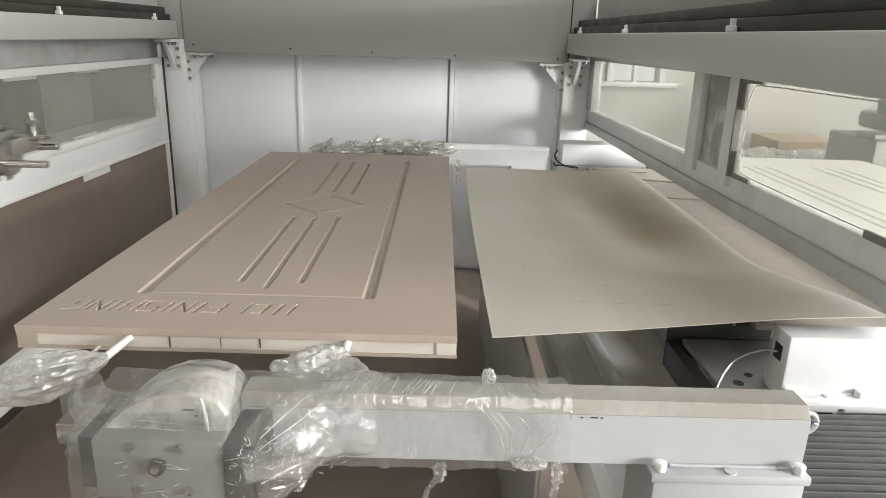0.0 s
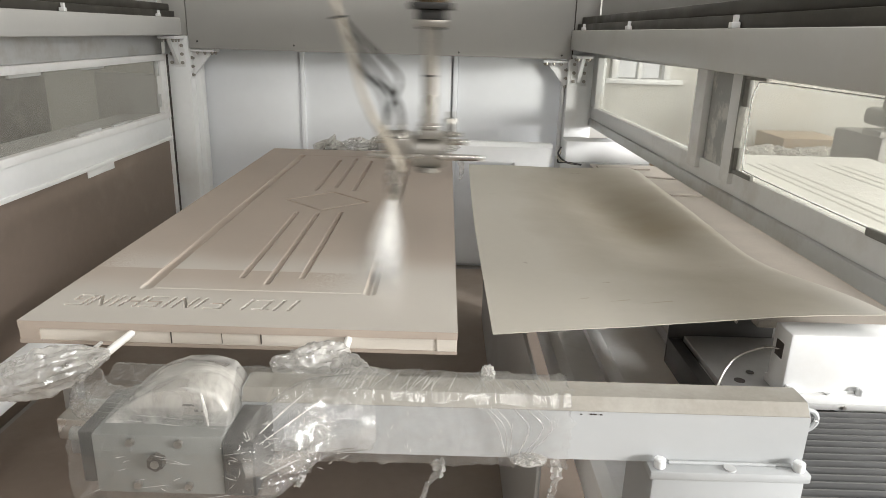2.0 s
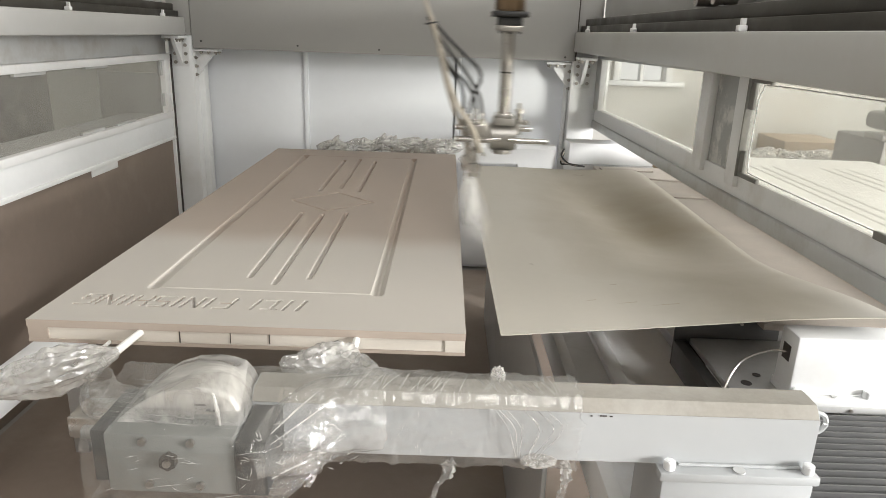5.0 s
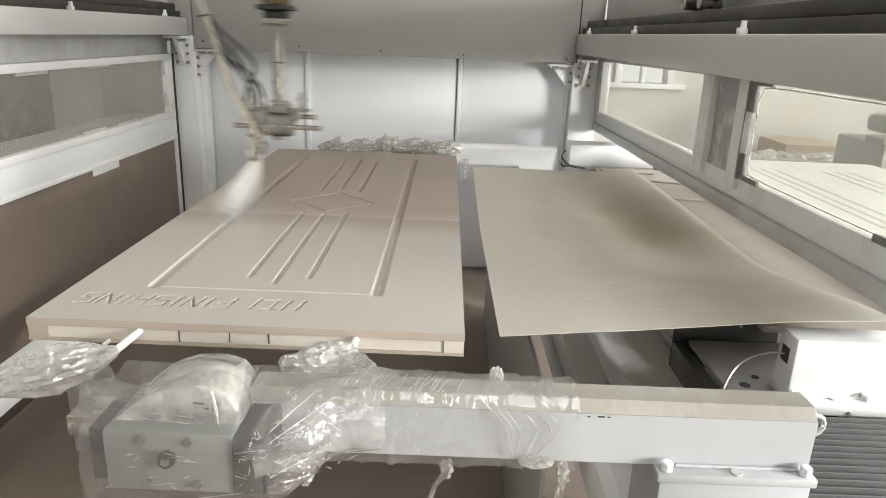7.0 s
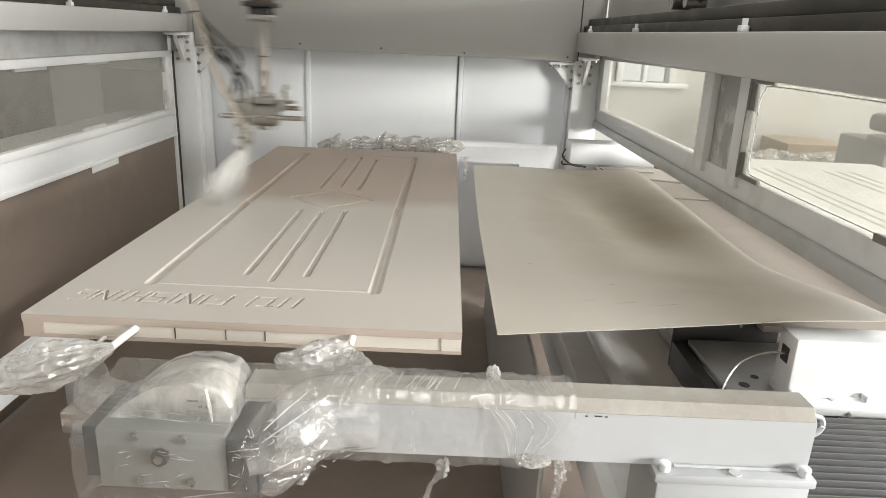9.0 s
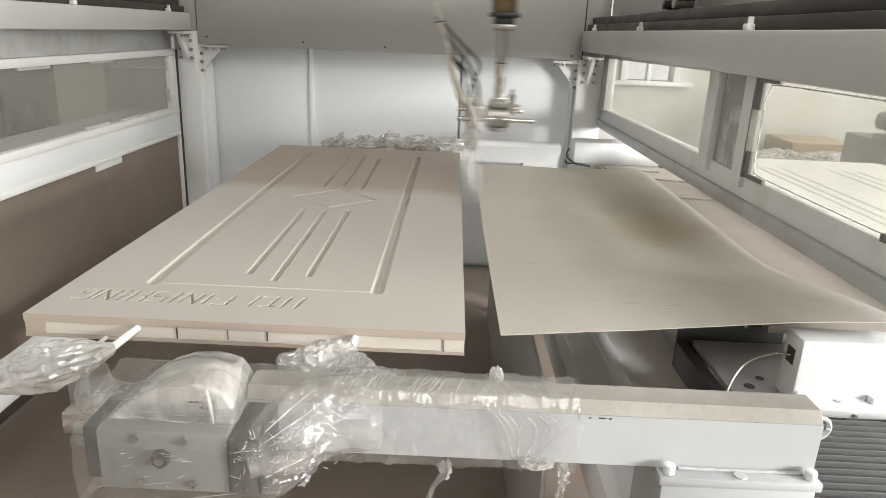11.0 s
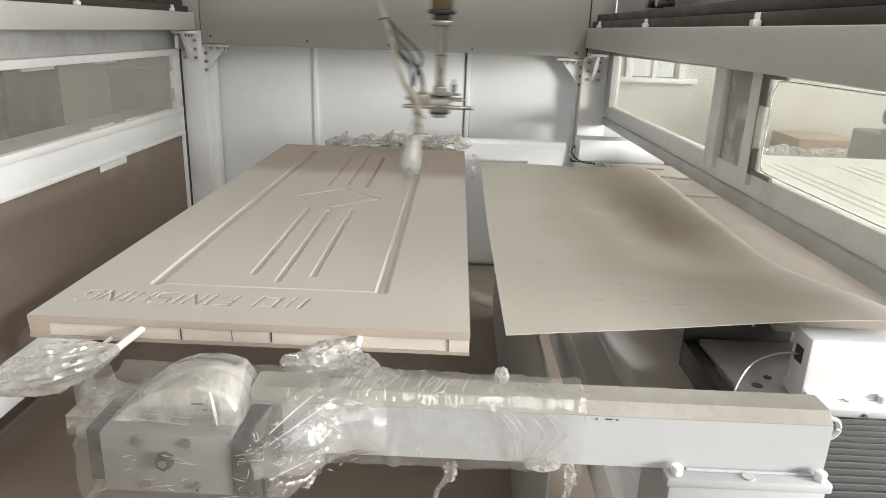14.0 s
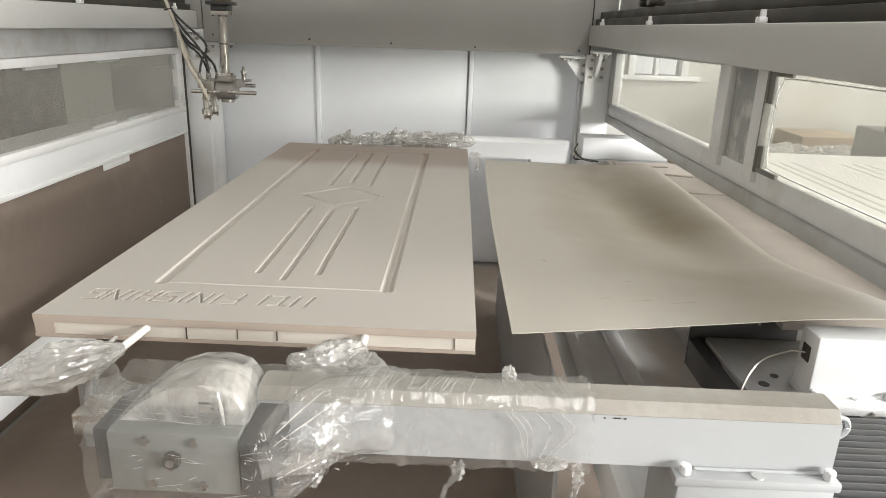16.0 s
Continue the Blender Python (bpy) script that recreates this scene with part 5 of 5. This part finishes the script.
def mist_material(length, dense, spread):
    m = bpy.data.materials.new("paint_mist")
    m.use_nodes = True
    n, l = m.node_tree.nodes, m.node_tree.links
    n.clear()
    out = n.new("ShaderNodeOutputMaterial")
    clear = n.new("ShaderNodeBsdfTransparent")
    white = n.new("ShaderNodeBsdfDiffuse")
    white.inputs[0].default_value = (0.98, 0.975, 0.96, 1)
    tr = n.new("ShaderNodeBsdfTranslucent")
    tr.inputs[0].default_value = (0.98, 0.975, 0.96, 1)
    half = n.new("ShaderNodeMixShader")
    l.new(white.outputs[0], half.inputs[1])
    l.new(tr.outputs[0], half.inputs[2])
    tc = n.new("ShaderNodeTexCoord")
    sep = n.new("ShaderNodeSeparateXYZ")
    l.new(tc.outputs["Object"], sep.inputs[0])
    mr = n.new("ShaderNodeMapRange")
    mr.interpolation_type = "SMOOTHSTEP"
    mr.inputs[1].default_value, mr.inputs[2].default_value = -length, -0.3 * length
    mr.inputs[3].default_value, mr.inputs[4].default_value = 0.0, dense
    l.new(sep.outputs["Z"], mr.inputs[0])
    nz = n.new("ShaderNodeTexNoise")
    nz.inputs["Scale"].default_value, nz.inputs["Detail"].default_value = 18, 4
    l.new(tc.outputs["Object"], nz.inputs["Vector"])
    mu = n.new("ShaderNodeMath")
    mu.operation = "MULTIPLY"
    l.new(mr.outputs[0], mu.inputs[0])
    m2 = n.new("ShaderNodeMapRange")
    m2.inputs[1].default_value, m2.inputs[2].default_value, m2.inputs[3].default_value, m2.inputs[4].default_value = 0.3, 0.7, 0.88, 1.08
    l.new(nz.outputs["Fac"], m2.inputs[0])
    l.new(m2.outputs[0], mu.inputs[1])
    def calc(op, a, b):
        k = n.new("ShaderNodeMath")
        k.operation = op
        k.use_clamp = op == "SUBTRACT"
        for socket, value in zip(k.inputs, (a, b)):
            if isinstance(value, float):
                socket.default_value = value
            else:
                l.new(value, socket)
        return k.outputs[0]
    wide = calc("ADD", calc("MULTIPLY", sep.outputs["Z"], -spread / length), 0.008)
    ratio = calc("DIVIDE", sep.outputs["X"], wide)
    soft = calc("SUBTRACT", 1.0, calc("MULTIPLY", ratio, ratio))
    mix = n.new("ShaderNodeMixShader")
    l.new(calc("MULTIPLY", mu.outputs[0], soft), mix.inputs[0])
    l.new(clear.outputs[0], mix.inputs[1])
    l.new(half.outputs[0], mix.inputs[2])
    l.new(mix.outputs[0], out.inputs[0])
    return m


# paint mist: thin fans tilted one behind another under each gun, drawn up into the carriage housing while the guns are shut
def jet_mesh(length, dense, spread):
    jet = bmesh.new()
    rings = []
    for k in range(9):
        q = k / 8
        r = 0.008 + spread * q
        rings.append([jet.verts.new((r * (j / 4 - 1), -0.3 * r * (1 - (j / 4 - 1) ** 2), -length * q)) for j in range(9)])
    for a, b in zip(rings, rings[1:]):
        for j in range(8):
            jet.faces.new((a[j], a[j + 1], b[j + 1], b[j]))
    return mesh_of("mist_jet", jet, mist_material(length, dense, spread), 180)


FANS = [(tilt, jet_mesh(0.146 / math.cos(radians(tilt)), dense, spread)) for tilt, dense, spread in ((-72, 0.50, 0.08), (-70, 0.55, 0.08), (-66, 0.50, 0.075), (-60, 0.42, 0.07), (-51, 0.34, 0.068), (-36, 0.24, 0.06), (-15, 0.14, 0.05))]
JETS = []
for g, (gx, gy, _) in enumerate(TIPS):
    for i, (tilt, fan) in enumerate(FANS):
        if g and i % 2:
            continue
        j = piece("mist_jet", fan, sp, Matrix.Identity(4))
        JETS.append((j, pose(gx, gy, -0.194, tilt, (4, -3, 2, -4, 3, -2, 0)[i], 0) @ pose(0, 0, 0, 0, 0, (38, -38, 46, -30, 40, -40, 40)[i]), pose(0, 0.02 - 0.006 * i, 0.97)))
JETS[0][0]["label"] = "pale mist of sprayed paint"

# ---- motion ----
CYCLE = ((0, -0.19), (0.1, -0.145), (0.3, 0.04), (0.5, 0.26), (1.0, 0.75), (1.2, 0.955), (1.3, 1.05), (1.4, 1.08), (1.6, 1.08), (1.7, 1.06), (1.8, 1.0), (1.9, 0.92),
         (2.0, 0.82), (2.5, 0.25), (2.7, 0.03), (2.85, -0.13), (2.95, -0.175), (3.12, -0.19))
PERIOD = 3.24


def lerp_rows(rows, t):
    for (a, u), (b, v) in zip(rows, rows[1:]):
        if a <= t <= b:
            return u + (v - u) * (t - a) / max(1e-6, b - a)
    return rows[-1][1]


def head_place(t):
    n = int(t // PERIOD)
    x = lerp_rows((*CYCLE, (PERIOD, -0.19)), t - n * PERIOD)
    steps = [(0.0, ROWS_Y[0])]
    for k in range(10):
        c = (k // 2) * PERIOD + (1.30 if k % 2 == 0 else 2.97)
        steps += [(c, ROWS_Y[k]), (c + (0.33 if k % 2 == 0 else 0.24), ROWS_Y[k + 1])]
    return x, lerp_rows((*steps, (20.0, ROWS_Y[-1])), t)


def motions():
    times = sorted({round(min(16.0, n * PERIOD + c), 3) for n in range(5) for c in [q[0] for q in CYCLE] + [1.45, 1.5, 1.55, 3.0, 3.05, 0.7, 0.85, 2.15, 2.35] if n * PERIOD + c <= 16.0} | {0.0, 16.0})
    walk(sp, [(t, pose(*head_place(t), 1.30)) for t in times])
    walk(gb, [(t, pose(0, head_place(t)[1], 0)) for t in times])
    shots = []
    for n in range(5):
        shots += [(n * PERIOD + 0.08, n * PERIOD + 1.27), (n * PERIOD + 1.68, n * PERIOD + 2.84)]
    for band, k in COATS:
        a = (k // 2) * PERIOD + (0.33 if k % 2 == 0 else 1.80)
        rest = 0.0002 + 0.00008 * k
        tilt, low, high = (0.02, -0.00004, 0.00032 + rest) if k % 2 == 0 else (-0.02, -0.00036, rest)
        rows = [(0.0, pose(0, 0, -0.005)), (a - 0.25, pose(0, 0, -0.005)), (a, pose(0, 0, low, 0, tilt)), (a + 0.88, pose(0, 0, high, 0, tilt)), (a + 1.15, pose(0, 0, rest))]
        rows = [r for r in rows if r[0] < 16.0]
        walk(band, rows + [(16.0, rows[-1][1])])
    for ob, on, stowed in JETS:
        rows = [(0.0, stowed)]
        for a, b in shots:
            for t, m in ((a - 0.034, stowed), (a, on), (b, on), (b + 0.034, stowed)):
                if rows[-1][0] < t < 16.0:
                    rows.append((t, m))
        walk(ob, rows + [(16.0, rows[-1][1])])


motions()
